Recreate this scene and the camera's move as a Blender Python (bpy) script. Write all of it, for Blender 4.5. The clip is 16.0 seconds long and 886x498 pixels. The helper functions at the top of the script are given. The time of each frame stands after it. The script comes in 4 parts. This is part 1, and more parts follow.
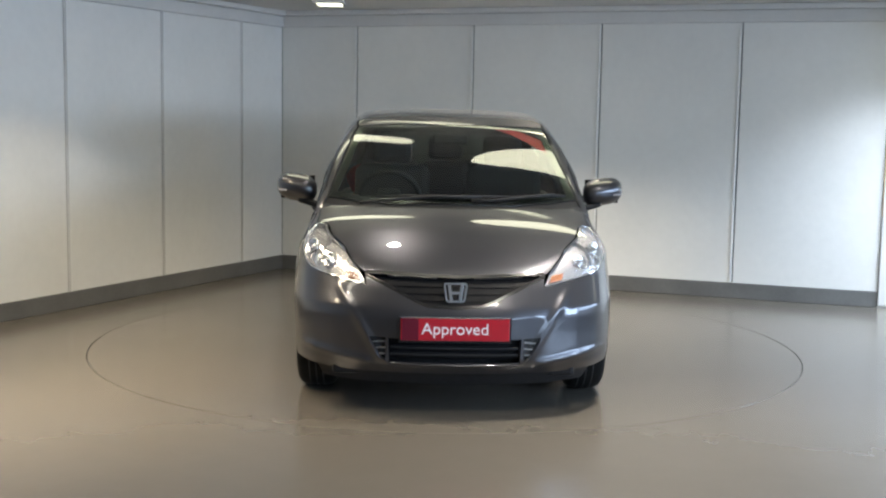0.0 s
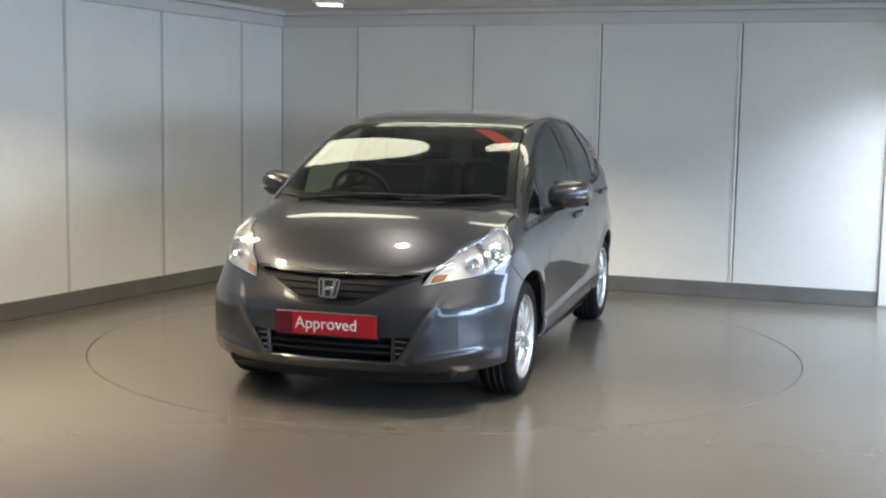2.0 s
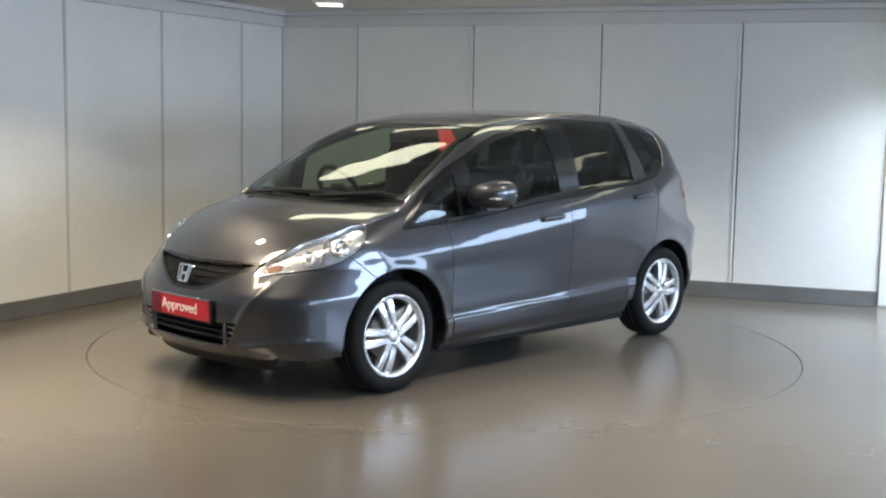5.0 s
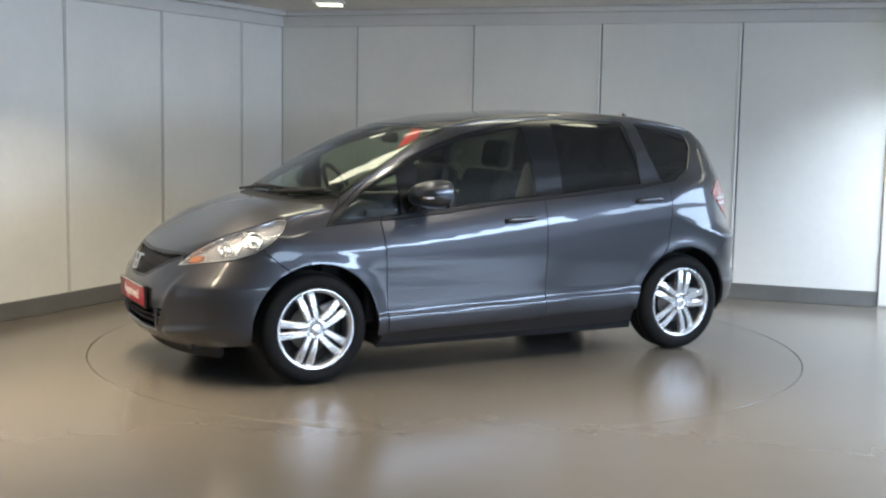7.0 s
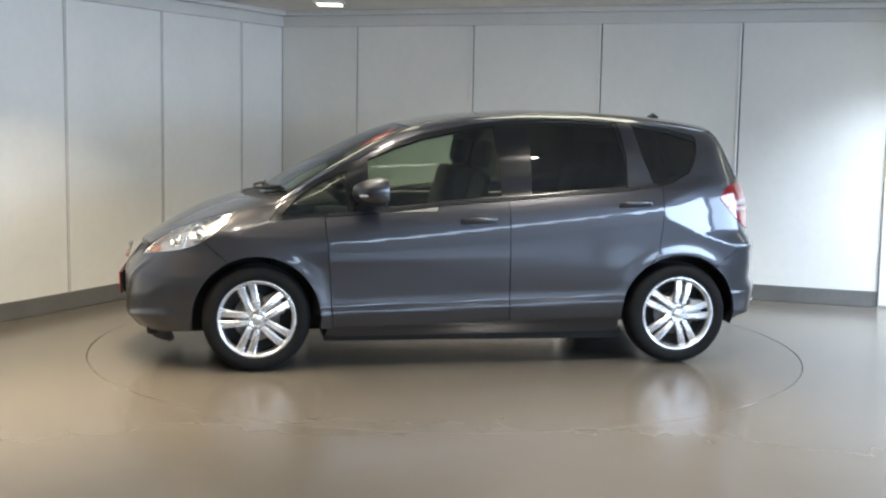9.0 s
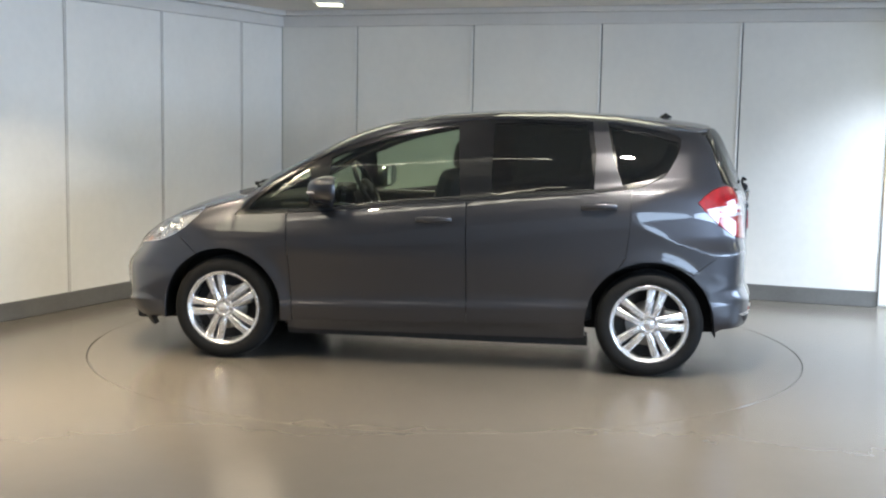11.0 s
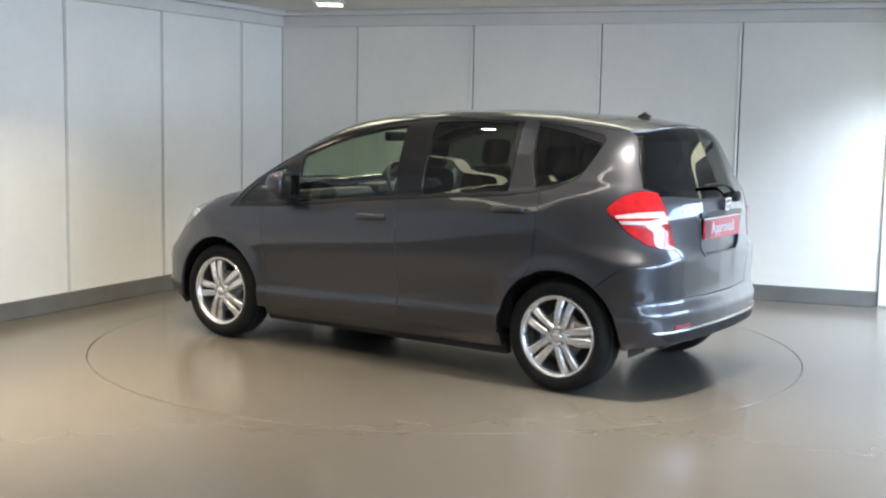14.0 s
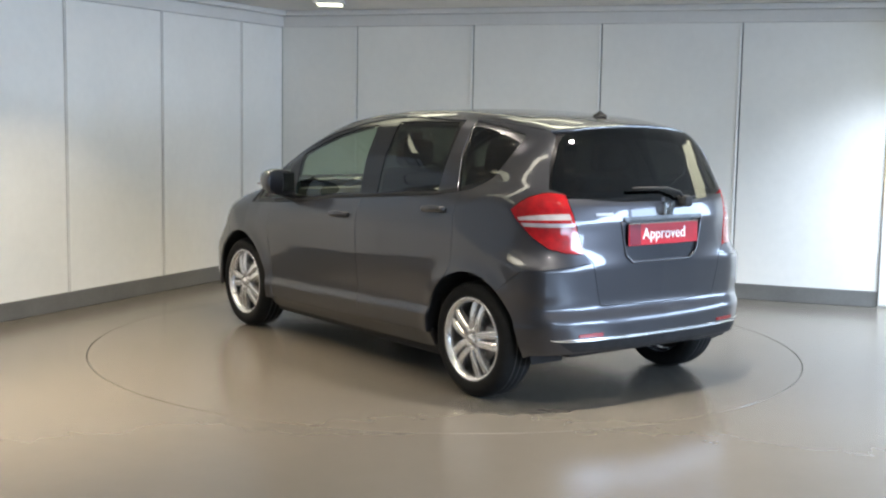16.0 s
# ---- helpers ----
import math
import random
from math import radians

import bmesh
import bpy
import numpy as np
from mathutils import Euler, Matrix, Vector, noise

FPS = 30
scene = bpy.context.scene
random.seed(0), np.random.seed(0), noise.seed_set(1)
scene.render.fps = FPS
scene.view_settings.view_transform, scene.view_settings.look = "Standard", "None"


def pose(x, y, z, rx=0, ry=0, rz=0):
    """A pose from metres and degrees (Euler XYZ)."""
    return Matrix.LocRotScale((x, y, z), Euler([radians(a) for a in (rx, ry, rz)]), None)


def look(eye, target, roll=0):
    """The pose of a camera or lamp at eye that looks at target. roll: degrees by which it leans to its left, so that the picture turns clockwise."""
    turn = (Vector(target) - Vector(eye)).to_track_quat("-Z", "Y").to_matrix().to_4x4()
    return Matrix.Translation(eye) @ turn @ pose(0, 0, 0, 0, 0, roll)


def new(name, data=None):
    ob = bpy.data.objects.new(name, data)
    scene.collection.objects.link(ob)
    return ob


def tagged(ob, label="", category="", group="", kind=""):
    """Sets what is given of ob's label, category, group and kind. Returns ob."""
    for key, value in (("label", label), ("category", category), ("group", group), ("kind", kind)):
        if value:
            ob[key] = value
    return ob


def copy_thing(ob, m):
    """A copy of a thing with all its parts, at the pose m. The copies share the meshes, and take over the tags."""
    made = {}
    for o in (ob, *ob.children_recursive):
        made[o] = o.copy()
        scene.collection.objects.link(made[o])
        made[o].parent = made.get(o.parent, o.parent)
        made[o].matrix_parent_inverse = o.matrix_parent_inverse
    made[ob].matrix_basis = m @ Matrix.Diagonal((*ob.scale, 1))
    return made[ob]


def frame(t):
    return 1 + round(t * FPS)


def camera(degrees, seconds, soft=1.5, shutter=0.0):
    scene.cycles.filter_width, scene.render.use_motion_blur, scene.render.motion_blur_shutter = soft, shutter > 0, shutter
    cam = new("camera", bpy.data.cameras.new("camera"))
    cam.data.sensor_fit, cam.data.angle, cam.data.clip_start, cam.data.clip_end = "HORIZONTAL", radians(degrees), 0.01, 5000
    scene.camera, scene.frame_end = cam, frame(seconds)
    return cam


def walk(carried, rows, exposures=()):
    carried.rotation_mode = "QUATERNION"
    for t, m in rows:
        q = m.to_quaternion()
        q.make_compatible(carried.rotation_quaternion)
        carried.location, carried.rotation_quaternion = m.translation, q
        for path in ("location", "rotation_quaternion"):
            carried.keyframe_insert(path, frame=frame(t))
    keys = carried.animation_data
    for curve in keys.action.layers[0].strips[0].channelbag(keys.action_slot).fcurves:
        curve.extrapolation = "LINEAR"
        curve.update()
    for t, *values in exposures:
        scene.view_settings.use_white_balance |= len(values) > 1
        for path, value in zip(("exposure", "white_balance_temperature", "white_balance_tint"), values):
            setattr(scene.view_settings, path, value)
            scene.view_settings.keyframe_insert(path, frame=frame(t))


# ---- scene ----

# The camera stands still; the car turns on its table.
cam = camera(41.2, 16.0, soft=2.2)
EYE = Vector((0.0, -7.567, 1.4615))
YAW, PITCH = radians(-0.159), radians(-6.435)
AIM = EYE + Vector((math.sin(YAW) * math.cos(PITCH), math.cos(YAW) * math.cos(PITCH), math.sin(PITCH)))
STAND = look(EYE, AIM, 0.971)
walk(cam, [(0.0, STAND), (16.0, STAND)], [(0.0, -0.02), (3.5, 0.0), (7.0, 0.07), (9.0, 0.24), (12.5, 0.38), (16.0, 0.35)])

TURN_START, TURN_RATE = -88.70, -8.985      # degrees, degrees a second
OFF_X, OFF_Y = -0.023, 0.004                # the car's middle on the table

# ---------------------------------------------------------------- light
CEIL = 2.40
world = bpy.data.worlds.new("world")
scene.world = world
world.use_nodes = True
sky = world.node_tree.nodes.new("ShaderNodeTexSky")
sky.sky_type, sky.sun_disc, sky.sun_elevation = "NISHITA", False, radians(35)
bg = world.node_tree.nodes["Background"]
bg.inputs["Strength"].default_value = 0.1
world.node_tree.links.new(sky.outputs["Color"], bg.inputs["Color"])


def area(name, m, sx, sy, power, colour, spread=180):
    d = bpy.data.lights.new(name, "AREA")
    d.shape, d.size, d.size_y, d.energy, d.color, d.spread = "RECTANGLE", sx, sy, power, colour, radians(spread)
    ob = new(name, d)
    ob.matrix_world = m
    return ob


WARM, COOL = (1.0, 0.92, 0.80), (0.55, 0.73, 1.0)

# ---------------------------------------------------------------- materials
def material(name, colour, rough=0.5, metal=0.0, noise_scale=0.0, noise_amount=0.0, bump=0.0, bump_scale=200.0,
             coat=0.0, emit=0.0, grain=0.0, rough_var=0.0, transmission=0.0, ior=1.45):
    m = bpy.data.materials.new(name)
    m.use_nodes = True
    nt = m.node_tree
    b = nt.nodes["Principled BSDF"]
    b.inputs["Base Color"].default_value = (*colour, 1)
    b.inputs["Roughness"].default_value = rough
    b.inputs["Metallic"].default_value = metal
    b.inputs["Coat Weight"].default_value = coat
    b.inputs["Coat Roughness"].default_value = 0.03
    b.inputs["Transmission Weight"].default_value = transmission
    b.inputs["IOR"].default_value = ior
    if emit:
        b.inputs["Emission Color"].default_value = (*colour, 1)
        b.inputs["Emission Strength"].default_value = emit
    tc = nt.nodes.new("ShaderNodeTexCoord")
    if noise_amount:
        n1 = nt.nodes.new("ShaderNodeTexNoise")
        n1.inputs["Scale"].default_value, n1.inputs["Detail"].default_value = noise_scale, 6
        n2 = nt.nodes.new("ShaderNodeTexNoise")
        n2.inputs["Scale"].default_value, n2.inputs["Detail"].default_value = noise_scale * 14, 3
        mix = nt.nodes.new("ShaderNodeMath")
        mix.operation = "MULTIPLY_ADD"
        mix.inputs[1].default_value = 0.35
        for n in (n1, n2):
            nt.links.new(tc.outputs["Object"], n.inputs["Vector"])
        nt.links.new(n2.outputs["Fac"], mix.inputs[0])
        nt.links.new(n1.outputs["Fac"], mix.inputs[2])
        ramp = nt.nodes.new("ShaderNodeMapRange")
        ramp.inputs["From Min"].default_value, ramp.inputs["From Max"].default_value = 0.45, 0.9
        ramp.inputs["To Min"].default_value, ramp.inputs["To Max"].default_value = 1 - noise_amount, 1 + noise_amount
        nt.links.new(mix.outputs[0], ramp.inputs["Value"])
        vm = nt.nodes.new("ShaderNodeVectorMath")
        vm.operation = "SCALE"
        vm.inputs[0].default_value = colour
        nt.links.new(ramp.outputs[0], vm.inputs["Scale"])
        nt.links.new(vm.outputs[0], b.inputs["Base Color"])
        if rough_var:
            rr = nt.nodes.new("ShaderNodeMapRange")
            rr.inputs["From Min"].default_value, rr.inputs["From Max"].default_value = 0.45, 0.9
            rr.inputs["To Min"].default_value, rr.inputs["To Max"].default_value = rough - rough_var, rough + rough_var
            nt.links.new(mix.outputs[0], rr.inputs["Value"])
            nt.links.new(rr.outputs[0], b.inputs["Roughness"])
    if bump:
        nb = nt.nodes.new("ShaderNodeTexNoise")
        nb.inputs["Scale"].default_value, nb.inputs["Detail"].default_value = bump_scale, 4
        nt.links.new(tc.outputs["Object"], nb.inputs["Vector"])
        bp = nt.nodes.new("ShaderNodeBump")
        bp.inputs["Strength"].default_value, bp.inputs["Distance"].default_value = bump, 0.002
        nt.links.new(nb.outputs["Fac"], bp.inputs["Height"])
        nt.links.new(bp.outputs[0], b.inputs["Normal"])
    return m


def dull(m, level):
    m.node_tree.nodes["Principled BSDF"].inputs["Specular IOR Level"].default_value = level
    return m


def glass_material(name, tint, gloss_rough=0.02):
    """Thin tinted pane: see-through with a mirror coat by Fresnel."""
    m = bpy.data.materials.new(name)
    m.use_nodes = True
    nt = m.node_tree
    nt.nodes.remove(nt.nodes["Principled BSDF"])
    out = nt.nodes["Material Output"]
    tr = nt.nodes.new("ShaderNodeBsdfTransparent")
    tr.inputs["Color"].default_value = (*tint, 1)
    gl = nt.nodes.new("ShaderNodeBsdfGlossy")
    gl.inputs["Roughness"].default_value = gloss_rough
    lw = nt.nodes.new("ShaderNodeLayerWeight")
    pw = nt.nodes.new("ShaderNodeMath")
    pw.operation = "POWER"
    pw.inputs[1].default_value = 4.5
    fr = nt.nodes.new("ShaderNodeMath")
    fr.operation = "MULTIPLY_ADD"
    fr.inputs[1].default_value, fr.inputs[2].default_value = 0.90, 0.075
    nt.links.new(lw.outputs["Facing"], pw.inputs[0])
    nt.links.new(pw.outputs[0], fr.inputs[0])
    mx = nt.nodes.new("ShaderNodeMixShader")
    nt.links.new(fr.outputs[0], mx.inputs["Fac"])
    nt.links.new(tr.outputs[0], mx.inputs[1])
    nt.links.new(gl.outputs[0], mx.inputs[2])
    nt.links.new(mx.outputs[0], out.inputs["Surface"])
    return m


PAINT = material("grey_metallic_paint", (0.050, 0.0505, 0.058), rough=0.36, metal=0.8, noise_scale=900, noise_amount=0.10, coat=1.0)
WALLPAINT = material("wall_panel_paint", (0.74, 0.73, 0.70), rough=0.5, noise_scale=1.2, noise_amount=0.05, bump=0.08, bump_scale=90)
WALLCORE = material("wall_joint_dark", (0.20, 0.195, 0.185), rough=0.7, noise_scale=4, noise_amount=0.1)
SKIRT = material("grey_rubber_skirting", (0.13, 0.128, 0.122), rough=0.55, noise_scale=3, noise_amount=0.15, bump=0.1)
CEILPAINT = material("ceiling_paint", (0.62, 0.61, 0.59), rough=0.8, noise_scale=2, noise_amount=0.05, bump=0.15, bump_scale=60)
FLOORPAINT = material("grey_floor_paint", (0.110, 0.0985, 0.083), rough=0.22, noise_scale=0.5, noise_amount=0.045, rough_var=0.03)
DARKGAP = material("seam_dark", (0.03, 0.03, 0.03), rough=0.8, noise_scale=20, noise_amount=0.2)
BLACKTRIM = material("black_gloss_trim", (0.009, 0.009, 0.010), rough=0.25, noise_scale=30, noise_amount=0.1)
BLACKPLASTIC = dull(material("black_grained_plastic", (0.018, 0.018, 0.019), rough=0.5, noise_scale=30, noise_amount=0.2, bump=0.2, bump_scale=400), 0.2)
GRILLE_BLACK = dull(material("matt_grille_black", (0.007, 0.007, 0.008), rough=0.5, noise_scale=30, noise_amount=0.2), 0.15)
INTERIOR = dull(material("dark_cabin_plastic", (0.018, 0.018, 0.018), rough=0.65, noise_scale=20, noise_amount=0.2, bump=0.2, bump_scale=300), 0.2)
FABRIC = dull(material("dark_seat_fabric", (0.02, 0.019, 0.019), rough=0.9, noise_scale=30, noise_amount=0.3, bump=0.4, bump_scale=500), 0.2)
RUBBER = dull(material("tyre_rubber", (0.008, 0.008, 0.008), rough=0.75, noise_scale=25, noise_amount=0.2, bump=0.15, bump_scale=150), 0.2)
ALLOY = material("silver_alloy", (0.72, 0.72, 0.73), rough=0.27, metal=0.85, noise_scale=30, noise_amount=0.05)
DISC = material("brake_steel", (0.25, 0.24, 0.23), rough=0.4, metal=0.9, noise_scale=30, noise_amount=0.15)
CHROME = material("bright_chrome", (0.86, 0.87, 0.88), rough=0.08, metal=1.0, noise_scale=30, noise_amount=0.03)
REFLECTOR = material("lamp_reflector", (0.62, 0.62, 0.64), rough=0.27, metal=0.75, noise_scale=25, noise_amount=0.1, bump=0.8, bump_scale=60)
AMBER = material("amber_lens", (0.34, 0.14, 0.07), rough=0.15, noise_scale=40, noise_amount=0.2, coat=0.6)
REDLENS = material("red_lens", (0.26, 0.004, 0.006), rough=0.12, noise_scale=25, noise_amount=0.25, coat=1.0)
CLEARLENS = material("milky_clear_lens", (0.42, 0.39, 0.39), rough=0.22, metal=0.2, noise_scale=25, noise_amount=0.2, coat=0.4)
PLATERED = material("red_show_plate", (0.42, 0.008, 0.022), rough=0.3, noise_scale=6, noise_amount=0.1, coat=0.5)
PLATEWHITE = material("white_lettering", (0.82, 0.80, 0.80), rough=0.4, noise_scale=30, noise_amount=0.05)
STICKER = material("red_windscreen_sash", (0.75, 0.02, 0.035), rough=0.4, noise_scale=12, noise_amount=0.1)
GLASS = glass_material("green_tinted_glass", (0.64, 0.74, 0.63))
PRIVACY = glass_material("dark_privacy_glass", (0.085, 0.095, 0.085))
LENS = glass_material("clear_lamp_cover", (0.93, 0.93, 0.93))
MIRROR = material("mirror_glass", (0.85, 0.87, 0.88), rough=0.02, metal=1.0, noise_scale=10, noise_amount=0.02)
LAMPGLOW = material("lamp_diffuser", (1.0, 0.98, 0.72), emit=2.6)

# ---------------------------------------------------------------- building helpers
def mesh_ob(name, bm, mat, parent=None, label="", smooth=False):
    me = bpy.data.meshes.new(name)
    bmesh.ops.recalc_face_normals(bm, faces=bm.faces)
    bm.to_mesh(me)
    bm.free()
    me.materials.append(mat)
    if smooth:
        me.polygons.foreach_set("use_smooth", [True] * len(me.polygons))
    ob = new(name, me)
    if parent is not None:
        ob.parent = parent
    if label:
        tagged(ob, label)
    return ob


def part(name, bm, mat, parent, label="", smooth=False):
    return mesh_ob(name, bm, mat, parent, label, smooth)


def add_box(bm, m, sx, sy, sz, bevel=0.0):
    """A box of that size round the pose m."""
    r = bmesh.ops.create_cube(bm, size=1.0, matrix=m @ Matrix.Diagonal((sx, sy, sz, 1)))
    if bevel:
        es = list({e for v in r["verts"] for e in v.link_edges})
        bmesh.ops.bevel(bm, geom=es, offset=bevel, segments=2, affect="EDGES", profile=0.5)
    return bm


def box(sx, sy, sz, m=None, bevel=0.0):
    return add_box(bmesh.new(), m or Matrix.Identity(4), sx, sy, sz, bevel)


def lathe(profile, steps=48, axis="Y"):
    """Turns (radius, along) pairs round an axis."""
    bm = bmesh.new()
    rings = []
    for r, a in profile:
        ring = []
        for i in range(steps):
            t = 2 * math.pi * i / steps
            if axis == "Y":
                co = (r * math.cos(t), a, r * math.sin(t))
            else:
                co = (r * math.cos(t), r * math.sin(t), a)
            ring.append(bm.verts.new(co))
        rings.append(ring)
    for a, b in zip(rings, rings[1:]):
        for i in range(steps):
            j = (i + 1) % steps
            bm.faces.new((a[i], a[j], b[j], b[i]))
    return bm


# ---------------------------------------------------------------- the room
CORNER = Vector((-1.56, 3.55))
RIGHT_DIR = (Vector((3.45, 1.76)) - CORNER).normalized()
LEFT_DIR = (Vector((-3.06, 0.44)) - CORNER).normalized()
WALL_H = 2.255
TABLE_R = 2.235


def wall_pose(direction, along, z, out=0.0, inward=1):
    """Pose whose x runs along a wall from the corner, y into the room."""
    n = Vector((-direction.y, direction.x)) * inward
    p = CORNER + direction * along + n * out
    m = Matrix(((direction.x, n.x, 0, p.x), (direction.y, n.y, 0, p.y), (0, 0, 1, z), (0, 0, 0, 1)))
    return m


def panelled_wall(name, direction, inward, joints, label):
    length = joints[-1]
    core = mesh_ob(name, box(length + 0.3, 0.2, CEIL, wall_pose(direction, length / 2 - 0.15, CEIL / 2, -0.115, inward)), WALLCORE)
    tagged(core, label, "wall", kind="structure")
    for i, (a, b) in enumerate(zip(joints, joints[1:])):
        bm = box(b - a - 0.012, 0.02, WALL_H - 0.125, wall_pose(direction, (a + b) / 2, (WALL_H + 0.125) / 2, -0.006, inward), 0.003)
        part("wall_panel", bm, WALLPAINT, core)
        if i:
            # slim cover strip along each joint
            part("joint_strip", box(0.012, 0.010, WALL_H - 0.125, wall_pose(direction, a - 0.020, (WALL_H + 0.125) / 2, 0.008, inward), 0.002), WALLPAINT, core)
    sk = mesh_ob("baseboard", box(length, 0.03, 0.128, wall_pose(direction, length / 2, 0.064, 0.004, inward), 0.004), SKIRT)
    tagged(sk, "dark grey rubber skirting along the wall", "baseboard", kind="structure")
    co = bmesh.new()
    add_box(co, wall_pose(direction, length / 2, WALL_H + 0.05, 0.010, inward), length, 0.05, 0.10, 0.01)
    add_box(co, wall_pose(direction, length / 2, WALL_H + 0.122, 0.04, inward), length, 0.11, 0.045, 0.01)
    tagged(mesh_ob("trim", co, CEILPAINT), "grey painted cornice under the ceiling", "cornice", kind="structure")
    return core


RIGHT_JOINTS = [0.0, 0.765, 1.88, 3.02, 4.18, 5.32]
LEFT_JOINTS = [0.0, 0.655, 1.735, 2.81, 3.9, 5.0, 6.1, 7.2, 8.3, 9.4, 10.5, 11.6, 12.7, 13.8, 14.9]
panelled_wall("wall_north", RIGHT_DIR, -1 if RIGHT_DIR.x > 0 else 1, RIGHT_JOINTS, "off-white panelled wall with vertical joints")
panelled_wall("wall_west", LEFT_DIR, 1, LEFT_JOINTS, "off-white panelled wall with vertical joints, warmly lit")


def plain_wall(name, a, b, z0, z1, label):
    a, b = Vector(a), Vector(b)
    d = (b - a)
    m = Matrix.Translation((*((a + b) / 2), (z0 + z1) / 2)) @ Matrix.Rotation(math.atan2(d.y, d.x), 4, "Z")
    tagged(mesh_ob(name, box(d.length, 0.2, z1 - z0, m), WALLPAINT), label, "wall", kind="structure")


R_END = CORNER + RIGHT_DIR * RIGHT_JOINTS[-1]
L_END = CORNER + LEFT_DIR * LEFT_JOINTS[-1]
EAST = 6.2
# white door frame at the end of the north wall
bm = bmesh.new()
add_box(bm, wall_pose(RIGHT_DIR, RIGHT_JOINTS[-1] + 0.05, 1.05, 0.0, -1), 0.09, 0.08, 2.06, 0.006)
add_box(bm, wall_pose(RIGHT_DIR, RIGHT_JOINTS[-1] + 0.55, 2.11, 0.0, -1), 1.09, 0.08, 0.07, 0.006)
add_box(bm, wall_pose(RIGHT_DIR, RIGHT_JOINTS[-1] + 1.05, 1.05, 0.0, -1), 0.09, 0.08, 2.06, 0.006)
frame_ob = tagged(mesh_ob("door_1", bm, WALLPAINT), "white painted door in its frame, shut", "door", kind="structure")
part("door_leaf", box(0.91, 0.04, 2.05, wall_pose(RIGHT_DIR, RIGHT_JOINTS[-1] + 0.55, 1.03, -0.02, -1), 0.004), WALLPAINT, frame_ob)
part("door_handle", box(0.12, 0.04, 0.02, wall_pose(RIGHT_DIR, RIGHT_JOINTS[-1] + 0.92, 1.0, 0.03, -1), 0.006), CHROME, frame_ob)
D_END = CORNER + RIGHT_DIR * (RIGHT_JOINTS[-1] + 1.1)
plain_wall("wall_north_end", D_END, (EAST, D_END.y - 0.3), 0, CEIL, "off-white painted wall beside the door")
plain_wall("wall_door_head", R_END, D_END, 2.15, CEIL, "off-white wall over the door")
plain_wall("wall_east_near", (EAST, -10.2), (EAST, -9.8), 0, CEIL, "off-white painted wall")
plain_wall("wall_east_far", (EAST, 0.5), (EAST, D_END.y - 0.2), 0, CEIL, "off-white painted wall")
plain_wall("wall_east_head", (EAST, -9.8), (EAST, 0.5), 2.3, CEIL, "off-white wall over the wide opening")
plain_wall("wall_south", (L_END.x - 0.3, -10.2), (1.6, -10.2), 0, CEIL, "off-white painted wall")
plain_wall("wall_south_head", (1.6, -10.2), (EAST, -10.2), 2.3, CEIL, "off-white wall over the wide opening")

bm = bmesh.new()
bmesh.ops.create_cube(bm, size=1, matrix=Matrix.Translation((-1, -3.2, CEIL + 0.1)) @ Matrix.Diagonal((17, 16, 0.2, 1)))
tagged(mesh_ob("ceiling", bm, CEILPAINT), "pale grey painted ceiling", "ceiling", kind="structure")

# floor with a round opening for the turntable
bm = bmesh.new()
rings = []
for r in (TABLE_R + 0.003, 2.6, 3.4, 5.0, 8.0, 13.0):
    rings.append([bm.verts.new((r * math.cos(2 * math.pi * i / 128), r * math.sin(2 * math.pi * i / 128), 0)) for i in range(128)])
low = [bm.verts.new((v.co.x, v.co.y, -0.05)) for v in rings[0]]
for a, b in zip([low] + rings, rings):
    for i in range(128):
        j = (i + 1) % 128
        bm.faces.new((a[i], b[i], b[j], a[j]))
tagged(mesh_ob("floor", bm, FLOORPAINT), "smooth grey-beige painted concrete floor", "floor", kind="structure")
bm = lathe([(0.0001, -0.05), (2.6, -0.05), (2.6, -0.07), (0.0001, -0.07)], 64, "Z")
tagged(mesh_ob("turntable_pit", bm, DARKGAP), "dark pit under the turntable", "pit", kind="structure")

turntable = new("turntable")
tagged(turntable, "round grey painted turntable flush with the floor", "turntable")
bm = lathe([(0.0001, 0.0), (1.0, 0.0), (TABLE_R - 0.0055, 0.0), (TABLE_R - 0.0035, -0.003), (TABLE_R - 0.0035, -0.045), (0.0001, -0.045)], 128, "Z")
part("disc", bm, FLOORPAINT, turntable)
bm = lathe([(TABLE_R - 0.0034, -0.05), (TABLE_R - 0.0034, -0.0035), (TABLE_R - 0.0024, -0.0022), (TABLE_R - 0.0014, -0.0035), (TABLE_R - 0.0014, -0.05)], 128, "Z")
part("edge_band", bm, SKIRT, turntable, "dark worn edge band round the disc")

